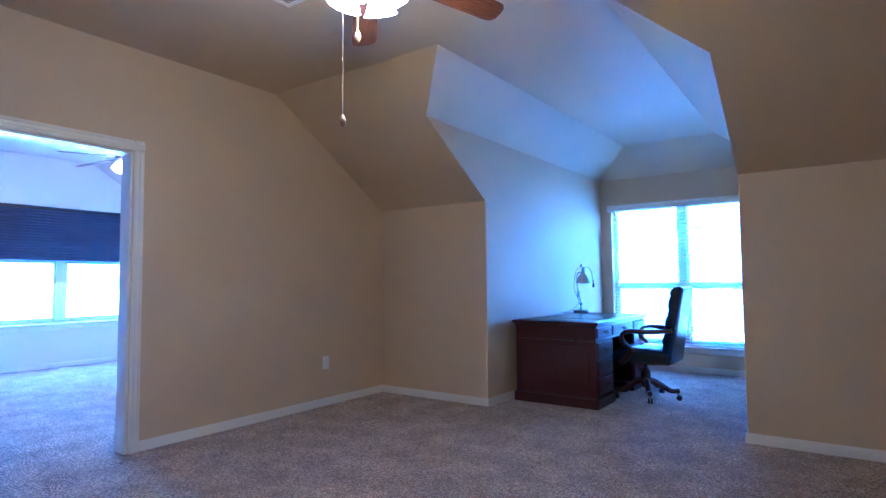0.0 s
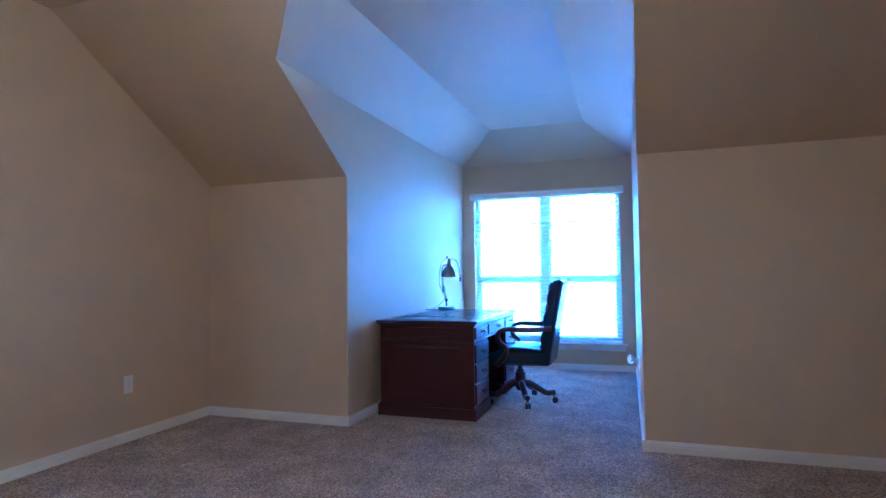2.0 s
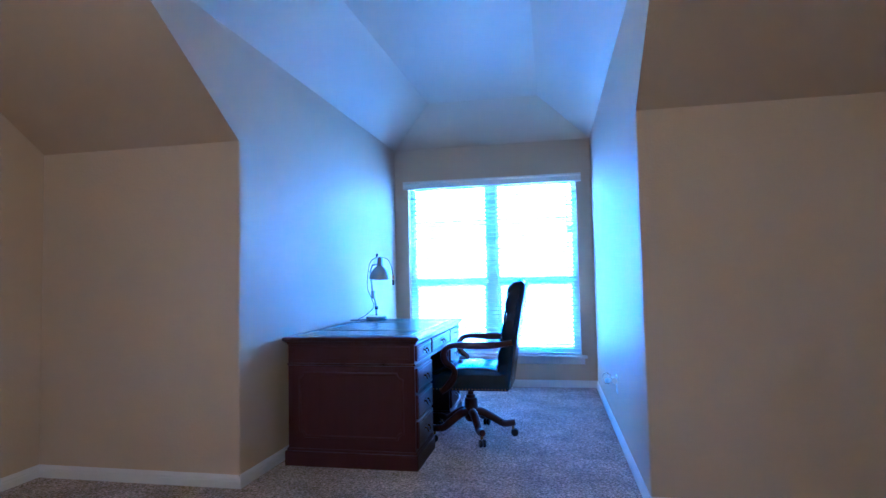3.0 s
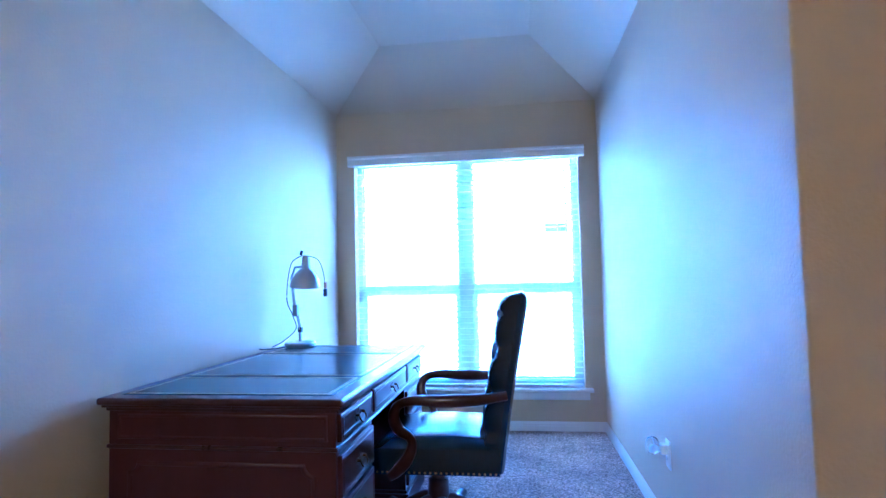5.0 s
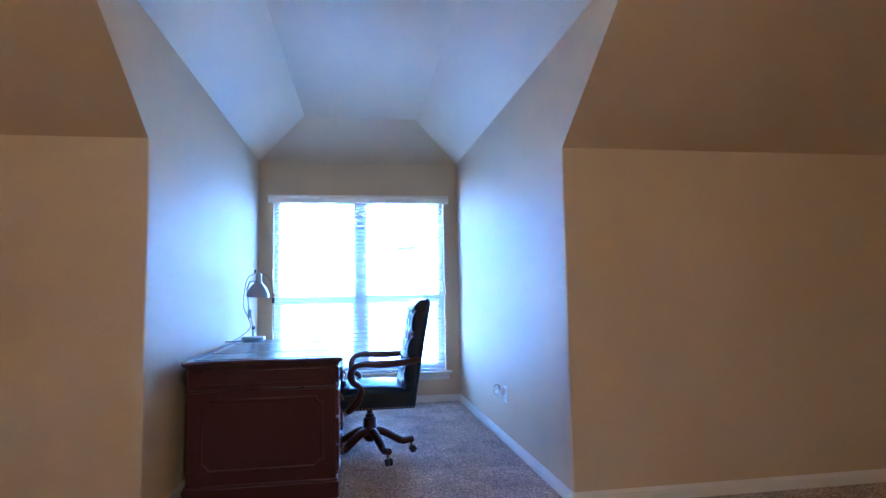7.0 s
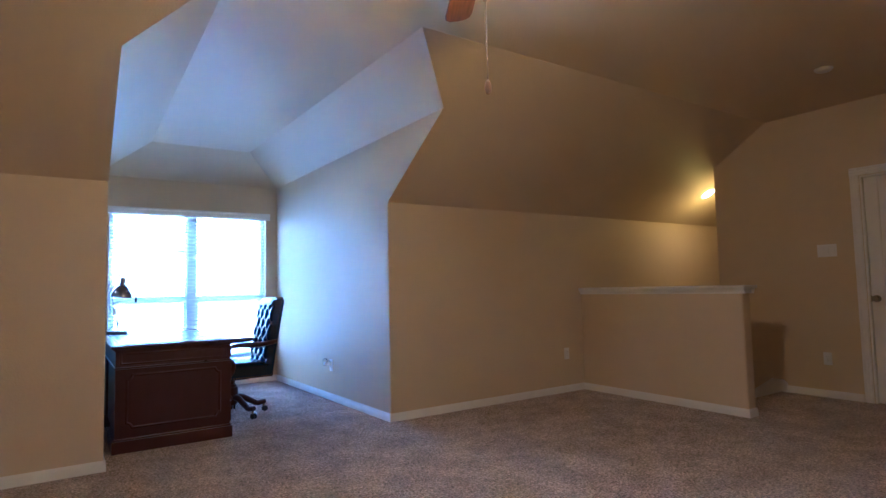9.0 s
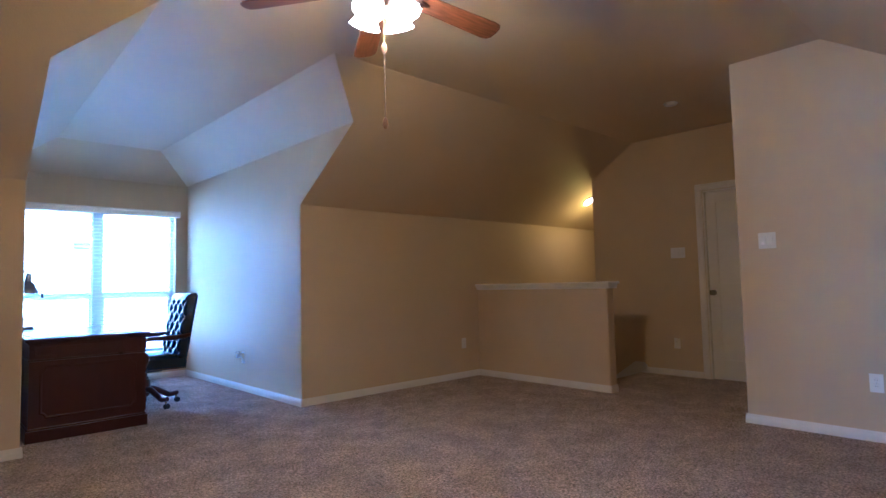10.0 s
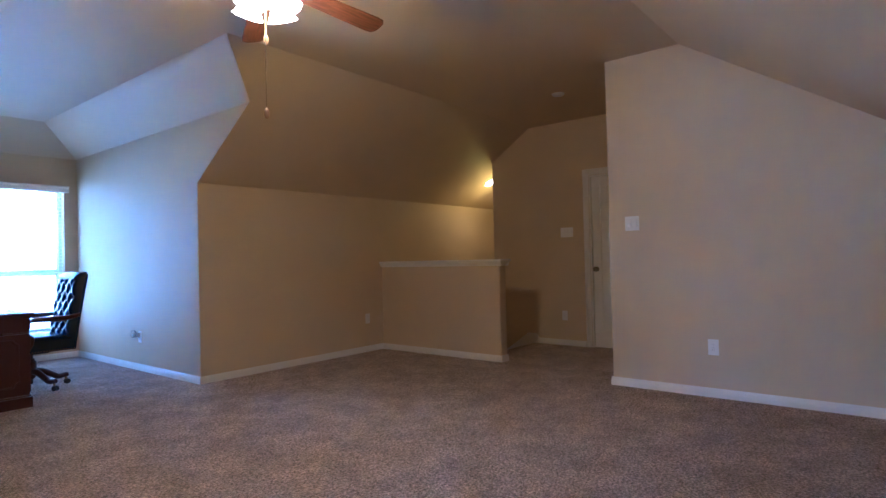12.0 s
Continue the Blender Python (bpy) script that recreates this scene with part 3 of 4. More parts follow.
part("apron", moulding([(0, 0), (0.010, 0), (0.014, 0.012), (0.014, 0.05), (0.010, 0.058), (0, 0.058)], (WX0 - 0.03, BACK, WZ0 - 0.085), (WX1 + 0.03, BACK, WZ0 - 0.085), (0, -1, 0)), TRIM, sill)

blind = thing("window_blind", "white wooden slat blind lowered with its slats open", "blind", (WX0, BACK, 0))
bw = WX1 - WX0
part("valance", moulding([(0, 0), (0.030, 0), (0.036, 0.008), (0.036, 0.05), (0.044, 0.062), (0.044, 0.078), (0, 0.078)], (-0.045, 0, 2.022), (bw + 0.045, 0, 2.022), (0, -1, 0)), TRIM, blind)
part("bottom_rail", boxed(0.012, bw - 0.012, 0.012, 0.062, WZ0 + 0.002, WZ0 + 0.022, bevel=0.004), SLAT, blind)
slat_mesh = None
n_slats = 39
for k in range(n_slats):
    z = WZ0 + 0.06 + k * (2.01 - WZ0 - 0.06) / n_slats
    if slat_mesh is None:
        b = bmesh.new()
        prof = [(-0.025, 0.0), (-0.012, 0.0022), (0.0, 0.003), (0.012, 0.0022), (0.025, 0.0), (0.025, -0.0026), (-0.025, -0.0026)]
        prism(b, [(0.01, y, zz) for y, zz in prof], (bw - 0.02, 0, 0))
        ob = part("slat", b, SLAT, blind)
        slat_mesh = ob.data
    else:
        ob = new("slat", slat_mesh)
        ob.parent = blind
    ob.matrix_basis = pose(0, 0.037, z, -1 + 1.2 * math.sin(k * 2.7))
for x in (0.16, bw / 2 - 0.3, bw / 2 + 0.3, bw - 0.16):
    for y in (0.0115, 0.0625):
        part("ladder_cord", boxed(x - 0.0012, x + 0.0012, y - 0.001, y + 0.001, WZ0 + 0.02, 2.05), SLAT, blind)
part("wand", tube(bmesh.new(), [(bw - 0.1, 0.0, 2.03), (bw - 0.098, -0.004, 1.12)], 0.004, 6), FROST, blind)

# ---- the bedroom beyond the doorway ----
BX, BY0, BY1, BC = -8.0, -0.6, 6.0, 2.86
BREAK2 = 4.45
VY0, VY1, VZ0, VZ1 = 2.62, 5.62, 0.61, 2.17
bm = bmesh.new()
box(bm, BX - 0.16, BX, BY0, VY0, -0.1, BC)
box(bm, BX - 0.16, BX, VY1, BY1, -0.1, 2.2)
box(bm, BX - 0.16, BX, VY0, VY1, -0.1, VZ0)
prism(bm, [(BX, VY0, VZ1), (BX, VY1, VZ1), (BX, BREAK2, BC), (BX, VY0, BC)], (-0.16, 0, 0))
setting(part("wall_bedroom_west", bm, BEDROOM_PAINT), "pale bedroom wall round a wide window", "wall")
setting(part("wall_bedroom_north", boxed(BX, WEST - TH, BY1, BY1 + TH, -0.1, 2.2), BEDROOM_PAINT), "pale bedroom wall", "wall")
setting(part("wall_bedroom_south", boxed(BX, WEST - TH, BY0 - TH, BY0, -0.1, BC), BEDROOM_PAINT), "pale bedroom wall", "wall")
b2 = bmesh.new()
for y0, y1, z0 in ((BY0, DY0 - 0.1, 0), (DY1 + 0.1, BY1, 0), (DY0 - 0.1, DY1 + 0.1, DZ + 0.1)):
    box(b2, WEST - TH - 0.01, WEST - TH - 0.004, y0, y1, z0, BC)
setting(part("wall_bedroom_east", b2, BEDROOM_PAINT), "pale bedroom side of the doorway wall", "wall")
bm = bmesh.new()
prism(bm, [(BX, BY0, BC), (WEST - TH, BY0, BC), (WEST - TH, BREAK2, BC), (BX, BREAK2, BC)], up)
prism(bm, [(BX, BREAK2, BC), (WEST - TH, BREAK2, BC), (WEST - TH, BY1, 1.86), (BX, BY1, 1.86)], (0, 0.06, 0.1))
setting(part("ceiling_bedroom", bm, BEDROOM_PAINT), "pale bedroom ceiling, sloping at one side", "ceiling")
setting(part("baseboard", moulding(BASE, (BX, BY0, 0), (BX, BY1, 0), (1, 0, 0)), TRIM), "white moulded baseboard above the carpet", "baseboard")
window("window_2", "wide white bedroom window, blown out by daylight", (BX, VY0, 0), 90, VY1 - VY0, VZ0, VZ1, 1.44, 0.16, 2)
sill2 = thing("window_sill", "white window stool and apron in the bedroom", "window sill", kind="structure")
part("stool", boxed(BX - 0.085, BX + 0.05, VY0 - 0.05, VY1 + 0.05, VZ0 - 0.026, VZ0, bevel=0.007), TRIM, sill2)
part("apron", boxed(BX, BX + 0.014, VY0 - 0.03, VY1 + 0.03, VZ0 - 0.095, VZ0 - 0.026, bevel=0.003), TRIM, sill2)
sh = thing("cellular_shade", "navy cellular shade half lowered over the bedroom window", "window shade", (BX, VY0, 0))
part("head_rail", boxed(0.015, 0.075, -0.04, VY1 - VY0 + 0.04, 2.13, 2.175, bevel=0.006), BLACK, sh)
zig = []
n = 34
for k in range(n + 1):
    z = 2.13 - (2.13 - 1.475) * k / n
    zig.append((0.054 + (0.005 if k % 2 else 0.0), z))
outline = zig + [(d - 0.02, z) for d, z in reversed(zig)]
part("fabric", prism(bmesh.new(), [(d, -0.03, z) for d, z in outline], (0, VY1 - VY0 + 0.06, 0)), NAVY, sh)
part("bottom_rail", boxed(0.03, 0.066, -0.03, VY1 - VY0 + 0.03, 1.455, 1.475, bevel=0.005), NAVY, sh)

# ---- ceiling fans ----


def blade_mesh(r0, r1):
    b = bmesh.new()
    pts = [(r0, -0.048), (r0 + 0.03, -0.056), (r1 - 0.05, -0.068), (r1 - 0.018, -0.062), (r1, -0.038), (r1 + 0.002, 0.0), (r1, 0.038), (r1 - 0.018, 0.062), (r1 - 0.05, 0.068), (r0 + 0.03, 0.056), (r0, 0.048)]
    prism(b, [(x, y, 0) for x, y in pts], (0, 0, 0.006))
    bmesh.ops.bevel(b, geom=list(b.edges), offset=0.0018, segments=1, affect='EDGES')
    return b


def shade_profile():
    """A fluted bell of frosted glass."""
    b = bmesh.new()
    prof = [(0.022, 0.0), (0.034, -0.012), (0.05, -0.04), (0.064, -0.075), (0.078, -0.105), (0.088, -0.118), (0.085, -0.118), (0.075, -0.104), (0.06, -0.074), (0.046, -0.04), (0.03, -0.014), (0.019, -0.002)]
    segs = 30
    rings = []
    for r, z in prof:
        w = max(0, (0.03 - z) / 0.15) if z < -0.03 else 0
        rings.append([b.verts.new(((r + 0.004 * w * math.cos(10 * 2 * math.pi * i / segs)) * math.cos(2 * math.pi * i / segs), (r + 0.004 * w * math.cos(10 * 2 * math.pi * i / segs)) * math.sin(2 * math.pi * i / segs), z)) for i in range(segs)])
    for p, q in zip(rings, rings[1:] + rings[:1]):
        for i in range(segs):
            b.faces.new((p[i], p[(i + 1) % segs], q[(i + 1) % segs], q[i]))
    return b


def ceiling_fan(label, place, ceiling, start, metal, blade_mat, shades=3, chains=True, blade_z=2.435):
    t = thing("ceiling_fan", label, "ceiling fan", (*place, 0))
    part("canopy", lathe(bmesh.new(), [(0, ceiling), (0.07, ceiling), (0.068, ceiling - 0.02), (0.04, ceiling - 0.055), (0.016, ceiling - 0.062), (0, ceiling - 0.062)], 28), metal, t, smooth=True)
    part("downrod", tube(bmesh.new(), [(0, 0, ceiling - 0.055), (0, 0, blade_z + 0.10)], 0.012, 12), metal, t, smooth=True)
    z = blade_z
    part("motor_housing", lathe(bmesh.new(), [(0, z + 0.115), (0.05, z + 0.112), (0.095, z + 0.09), (0.118, z + 0.055), (0.118, z + 0.03), (0.10, z + 0.005), (0.06, z - 0.012), (0, z - 0.012)], 32), metal, t, smooth=True)
    kit = part("light_kit", lathe(bmesh.new(), [(0, z - 0.01), (0.055, z - 0.012), (0.062, z - 0.03), (0.058, z - 0.07), (0.04, z - 0.085), (0.014, z - 0.095), (0, z - 0.10)], 28), metal, t, smooth=True)
    for k in range(5):
        a = radians(start + 72 * k)
        m = Matrix.Rotation(a, 4, 'Z')
        bl = part("blade", blade_mesh(0.20, 0.67), blade_mat, t)
        bl.matrix_basis = Matrix.Translation((0, 0, z + 0.045)) @ m @ Matrix.Rotation(radians(5.5), 4, 'Y') @ Matrix.Rotation(radians(-12), 4, 'X')
        br = part("blade_bracket", tube(bmesh.new(), [(0.09, 0, z + 0.050), (0.14, 0, z + 0.034), (0.20, 0, z + 0.022), (0.25, 0, z + 0.017)], [0.016, 0.013, 0.024, 0.012], 8, 0.35), metal, t)
        br.matrix_basis = m
    for k in range(shades):
        a = radians(start + 25 + 360 / shades * k)
        m = Matrix.Rotation(a, 4, 'Z')
        arm = part("arm", tube(bmesh.new(), curve_points([(0.05, 0, z - 0.04), (0.075, 0, z - 0.015), (0.086, 0, z - 0.03)], 4), 0.009, 8), metal, kit)
        arm.matrix_basis = m
        s = part("glass_shade", shade_profile(), SHADE_GLASS, t, "lit frosted fluted glass shade", True)
        s.matrix_basis = Matrix.Translation((0, 0, z - 0.02)) @ m @ Matrix.Translation((0.085, 0, 0)) @ Matrix.Rotation(radians(-20), 4, 'Y') @ Matrix.Scale(0.84, 4)
    if chains:
        for x, y, za, zb in ((-0.068, -0.085, z - 0.07, 1.80), (-0.03, -0.035, z - 0.09, 2.165)):
            c = bmesh.new()
            tube(c, [(x, y, za), (x, y, zb + 0.03)], 0.0018, 5)
            nb = int((za - zb) / 0.0075)
            for i in range(nb):
                zz = zb + 0.03 + i * 0.0075
                lathe(c, [(0, zz - 0.0032), (0.0036, zz), (0, zz + 0.0032)], 5, (x, y, 0))
            ch = part("pull_chain", c, CHAIN, t, "beaded pale brass pull chain")
            part("fob", lathe(bmesh.new(), [(0, zb - 0.022), (0.007, zb - 0.020), (0.0115, zb - 0.008), (0.0125, zb + 0.004), (0.010, zb + 0.018), (0.005, zb + 0.028), (0, zb + 0.032)], 12, (x, y, 0)), FOB_WOOD, ch, "turned wooden fob", True)
    return t


ceiling_fan("five-blade walnut ceiling fan with lit glass shades", FAN, CEIL, -9, BRONZE, BLADE, 4)
ceiling_fan("ceiling fan with a lit glass shade in the bedroom", (-5.6, 3.80), BC, -88, BRONZE, BLADE, 3, False, 2.47)

# ---- ceiling fittings ----
vent = thing("ceiling_vent", "white slatted air register in the flat ceiling", "vent", (-1.715, 2.745, CEIL), 90)
part("frame", box(box(box(boxed(-0.18, 0.18, -0.13, -0.105, -0.008, 0), -0.18, 0.18, 0.105, 0.13, -0.008, 0), -0.18, -0.155, -0.105, 0.105, -0.008, 0), 0.155, 0.18, -0.105, 0.105, -0.008, 0), TRIM, vent)
for k in range(9):
    s = part("slat", boxed(-0.155, 0.155, -0.010, 0.010, -0.0008, 0.0008), TRIM, vent)
    s.matrix_basis = pose(0, -0.092 + 0.023 * k, -0.006, 30)
part("backing", boxed(-0.155, 0.155, -0.105, 0.105, -0.002, -0.0005), PLASTIC_DIM, vent)
smoke = thing("smoke_detector", "round white smoke detector on the hall ceiling", "smoke detector", (2.72, 2.86, CEIL))
part("base", lathe(bmesh.new(), [(0, 0), (0.064, 0), (0.064, -0.006), (0, -0.006)], 28), PLASTIC, smoke)
part("cover", lathe(bmesh.new(), [(0.060, -0.006), (0.056, -0.016), (0.046, -0.022), (0.02, -0.024), (0, -0.024)], 28), PLASTIC, smoke, smooth=True)
can = thing("recessed_light", "lit recessed can light in the sloped ceiling", "ceiling light", (4.235, 4.75, slope_at(4.75)))
can.matrix_basis = can.matrix_basis @ pose(0, 0, 0, -33)
part("trim_ring", lathe(bmesh.new(), [(0.07, 0.0), (0.095, 0.0), (0.092, -0.006), (0.075, -0.008), (0.07, 0.0)], 28), PLASTIC, can, smooth=True)
part("lens", lathe(bmesh.new(), [(0, -0.003), (0.072, -0.003), (0.072, -0.006), (0.04, -0.010), (0, -0.011)], 28), CAN_GLOW, can, "glowing lens", True)

# ---- the desk ----
# local x: depth, 0 at the back, D at the drawer side; local y: length
D, L, H = 0.84, 1.50, 0.755
desk = thing("desk", "dark cherry partner desk with a green leather top", "desk", (-1.850, 5.588, 0.006))
ped = 0.42


def panel_frame(parent, origin, along, up_, out, w, h, bead=0.012, mat=CHERRY, scoop=0.0):
    """A loop of thin raised moulding lying on a face; scoop cuts quarter rounds out of its corners."""
    o, a, u, n = (Vector(v) for v in (origin, along, up_, out))
    loop = []
    for cx, cy, start in ((0, 0, 90), (w, 0, 180), (w, h, 270), (0, h, 0)):
        if scoop:
            loop += [(cx + scoop * math.cos(radians(start - 15 * k)), cy + scoop * math.sin(radians(start - 15 * k))) for k in range(7)]
        else:
            loop.append((cx, cy))
    prof = [(0, 0), (bead * 0.1, bead * 0.16), (bead * 0.35, bead * 0.26), (bead * 0.7, bead * 0.2), (bead * 0.9, bead * 0.07), (bead, 0)]
    b = bmesh.new()
    rings = []
    for i, (p, q) in enumerate(loop):
        e0 = Vector((p - loop[i - 1][0], q - loop[i - 1][1])).normalized()
        nx = loop[(i + 1) % len(loop)]
        e1 = Vector((nx[0] - p, nx[1] - q)).normalized()
        n0, n1 = Vector((-e0.y, e0.x)), Vector((-e1.y, e1.x))
        m = (n0 + n1) / (1 + max(-0.5, n0.dot(n1)))
        rings.append([b.verts.new(o + a * (p + m.x * d) + u * (q + m.y * d) + n * e) for d, e in prof])
    for i in range(len(rings)):
        g, t = rings[i], rings[(i + 1) % len(rings)]
        for k in range(len(prof) - 1):
            b.faces.new((g[k], g[k + 1], t[k + 1], t[k]))
    return part("panel_moulding", b, mat, parent, smooth=True)


X, Y, Z = (1, 0, 0), (0, 1, 0), (0, 0, 1)
# top with its moulded edge
desk_top = part("top", boxed(0, D, 0, L, 0.731, H, bevel=0.009, segments=4), CHERRY_DARK, desk)
part("top_moulding", boxed(0.012, D - 0.012, 0.012, L - 0.012, 0.722, 0.7312, bevel=0.003, segments=3), CHERRY_DARK, desk)
part("top_moulding", boxed(0.022, D - 0.022, 0.022, L - 0.022, 0.710, 0.7222, bevel=0.003, segments=3), CHERRY_DARK, desk)
for y0, y1 in ((0.06, 0.40), (0.42, L - 0.42), (L - 0.40, L - 0.06)):
    inset = part("leather_inset", boxed(0.055, D - 0.055, y0, y1, H, H + 0.0025, bevel=0.001), DESK_LEATHER, desk_top, "green tooled leather inset")
    g = bmesh.new()
    for e, wdt in ((0.012, 0.003), (0.021, 0.0012)):
        x0, x1, ya, yb = 0.055 + e, D - 0.055 - e, y0 + e, y1 - e
        for q in ((x0, x1, ya, ya + wdt), (x0, x1, yb - wdt, yb), (x0, x0 + wdt, ya + wdt, yb - wdt), (x1 - wdt, x1, ya + wdt, yb - wdt)):
            box(g, *q, H + 0.0024, H + 0.0030)
    part("gilt_line", g, GILT, inset)
# upper frieze case
part("frieze", boxed(0.03, D - 0.034, 0.03, L - 0.03, 0.60, 0.713), CHERRY, desk)
band = bmesh.new()
box(band, 0.023, D - 0.027, 0.023, L - 0.023, 0.588, 0.601, bevel=0.004)
part("frieze_moulding", band, CHERRY_DARK, desk)
panel_frame(desk, (0.06, 0.03, 0.618), X, Z, (0, -1, 0), D - 0.12, 0.082, 0.012)


def bail_handle(parent, y, z, x):
    b = bmesh.new()
    prism(b, [(x, y + py, z + pz) for py, pz in ((-0.045, -0.004), (-0.035, 0.012), (-0.015, 0.009), (0, 0.020), (0.015, 0.009), (0.035, 0.012), (0.045, -0.004), (0.028, -0.014), (0, -0.018), (-0.028, -0.014))], (0.002, 0, 0))
    h = part("handle", b, ANTIQUE, parent, "antique brass bail handle")
    part("bail", tube(bmesh.new(), curve_points([(x + 0.012, y - 0.032, z + 0.004), (x + 0.020, y - 0.030, z - 0.014), (x + 0.022, y, z - 0.022), (x + 0.020, y + 0.030, z - 0.014), (x + 0.012, y + 0.032, z + 0.004)], 5), 0.003, 6), ANTIQUE, h, smooth=True)
    for s in (-1, 1):
        part("post", tube(bmesh.new(), [(x, y + 0.032 * s, z + 0.004), (x + 0.015, y + 0.032 * s, z + 0.004)], 0.005, 8), ANTIQUE, h, smooth=True)


def drawer(parent, y0, y1, z0, z1, x):
    d = part("drawer", boxed(x - 0.004, x + 0.014, y0, y1, z0, z1, bevel=0.004), CHERRY, parent)
    panel_frame(d, (x + 0.014, y0 + 0.012, z0 + 0.012), Y, Z, X, y1 - y0 - 0.024, z1 - z0 - 0.024, 0.008, CHERRY_DARK)
    bail_handle(d, (y0 + y1) / 2, (z0 + z1) / 2, x + 0.014)


FX = D - 0.034
for y0, y1 in ((0.045, ped), (ped + 0.03, L - ped - 0.03), (L - ped, L - 0.045)):
    drawer(desk, y0, y1, 0.614, 0.702, FX)
# pedestals
for y0, y1 in ((0.03, 0.03 + ped), (L - 0.03 - ped, L - 0.03)):
    pd = part("pedestal", boxed(0.03, FX, y0, y1, 0.08, 0.586), CHERRY, desk)
    pl = bmesh.new()
    box(pl, 0.012, FX + 0.016, y0 - 0.018, y1 + 0.018, 0.0, 0.088, bevel=0.003)
    box(pl, 0.020, FX + 0.008, y0 - 0.010, y1 + 0.010, 0.0882, 0.104, bevel=0.006)
    part("plinth", pl, CHERRY, pd)
    for z0, z1 in ((0.435, 0.572), (0.285, 0.42), (0.118, 0.27)):
        drawer(pd, y0 + 0.018, y1 - 0.018, z0, z1, FX)
panel_frame(desk, (0.095, 0.03, 0.165), X, Z, (0, -1, 0), D - 0.034 - 0.16, 0.385, 0.018, scoop=0.036)
panel_frame(desk, (0.095, L - 0.03, 0.165), X, Z, (0, 1, 0), D - 0.034 - 0.16, 0.385, 0.018, scoop=0.036)
part("modesty_panel", boxed(0.05, 0.07, 0.03 + ped, L - 0.03 - ped, 0.08, 0.586), CHERRY, desk)

# ---- the desk lamp ----
lampt = thing("desk_lamp", "brushed steel swing-arm desk lamp with a dangling cord", "desk lamp", (-1.715, 6.99, H + 0.0105), 0)
part("base", lathe(bmesh.new(), [(0, 0), (0.085, 0), (0.088, 0.006), (0.088, 0.020), (0.082, 0.026), (0.02, 0.028), (0, 0.028)], 32), STEEL, lampt, smooth=True)
part("stem", tube(bmesh.new(), [(0, 0, 0.026), (0, 0, 0.085)], 0.009, 12), STEEL, lampt, smooth=True)
part("lower_joint", boxed(-0.012, 0.012, -0.012, 0.012, 0.08, 0.108, bevel=0.003), BLACK, lampt)
ku, kt = Vector((-0.028, 0.0, 0.215)), Vector((-0.05, 0.0, 0.395))
for s in (-0.009, 0.009):
    part("lower_arm", tube(bmesh.new(), [(0, s, 0.095), (ku.x + 0.004, s, ku.z)], 0.0045, 8), STEEL, lampt, smooth=True)
    part("upper_arm", tube(bmesh.new(), [(ku.x, s, ku.z - 0.03), (kt.x, s, kt.z)], 0.0045, 8), STEEL, lampt, smooth=True)
part("elbow", boxed(ku.x - 0.014, ku.x + 0.016, -0.014, 0.014, ku.z - 0.045, ku.z + 0.022, bevel=0.004), STEEL, lampt)
part("spring", tube(bmesh.new(), [(0.004 * math.cos(i * 1.1) - 0.012, 0.004 * math.sin(i * 1.1), 0.105 + i * 0.0016) for i in range(50)], 0.001, 4), STEEL, lampt)
tilt = Matrix.Rotation(radians(4), 4, 'Y') @ Matrix.Rotation(radians(6), 4, 'X')
hd = Vector((0.036, 0.0, 0.445))
part("head_bracket", tube(bmesh.new(), [(kt.x, 0, kt.z), (kt.x + 0.02, 0, kt.z + 0.055), (hd.x - 0.005, 0, hd.z + 0.012)], 0.007, 8), STEEL, lampt, smooth=True)
shade = part("shade", lathe(bmesh.new(), [(0.020, 0.02), (0.026, 0.0), (0.042, -0.015), (0.066, -0.045), (0.085, -0.085), (0.088, -0.110), (0.085, -0.110), (0.080, -0.083), (0.062, -0.044), (0.038, -0.018), (0.018, -0.006), (0.016, 0.02)], 32, hd, tilt, True), STEEL, lampt, "brushed steel bell shade", True)
part("socket_cap", lathe(bmesh.new(), [(0, 0.075), (0.016, 0.072), (0.022, 0.06), (0.024, 0.03), (0.026, -0.002), (0.0, -0.004)], 20, hd, tilt), STEEL, shade, "steel socket cap", True)
part("knob", tube(bmesh.new(), [(hd.x - 0.03, 0, hd.z + 0.075), (hd.x - 0.022, 0, hd.z + 0.10)], 0.008, 10), BLACK, lampt, smooth=True)
part("cord", tube(bmesh.new(), curve_points([(hd.x + 0.015, 0, hd.z + 0.07), (hd.x + 0.07, 0.01, hd.z + 0.045), (hd.x + 0.10, 0.012, hd.z - 0.03), (hd.x + 0.108, 0.012, hd.z - 0.125)], 8), 0.002, 6), BLACK, lampt, smooth=True)
part("cord_tag", boxed(hd.x + 0.101, hd.x + 0.119, 0.011, 0.013, hd.z - 0.118, hd.z - 0.085), TAG, lampt, "orange paper tag on the cord")
part("cord_plug", boxed(hd.x + 0.100, hd.x + 0.120, 0.003, 0.021, hd.z - 0.165, hd.z - 0.12, bevel=0.005), BLACK, lampt)
part("cord", tube(bmesh.new(), curve_points([(hd.x - 0.02, 0.0, hd.z + 0.075), (hd.x - 0.085, -0.012, hd.z + 0.02), (ku.x - 0.045, -0.016, ku.z + 0.06), (ku.x - 0.01, -0.016, ku.z - 0.04), (-0.02, -0.016, 0.1), (-0.08, -0.05, 0.035), (-0.13, -0.09, 0.006)], 8), 0.0024, 6), BLACK, lampt, smooth=True)
part("power_cord", tube(bmesh.new(), curve_points([(-0.06, -0.05, 0.004), (-0.08, -0.12, 0.004), (-0.13, -0.17, 0.004), (-0.175, -0.15, 0.004), (-0.19, -0.05, 0.004), (-0.187, 0.10, 0.003)], 8), 0.0032, 6), BLACK, lampt, smooth=True)

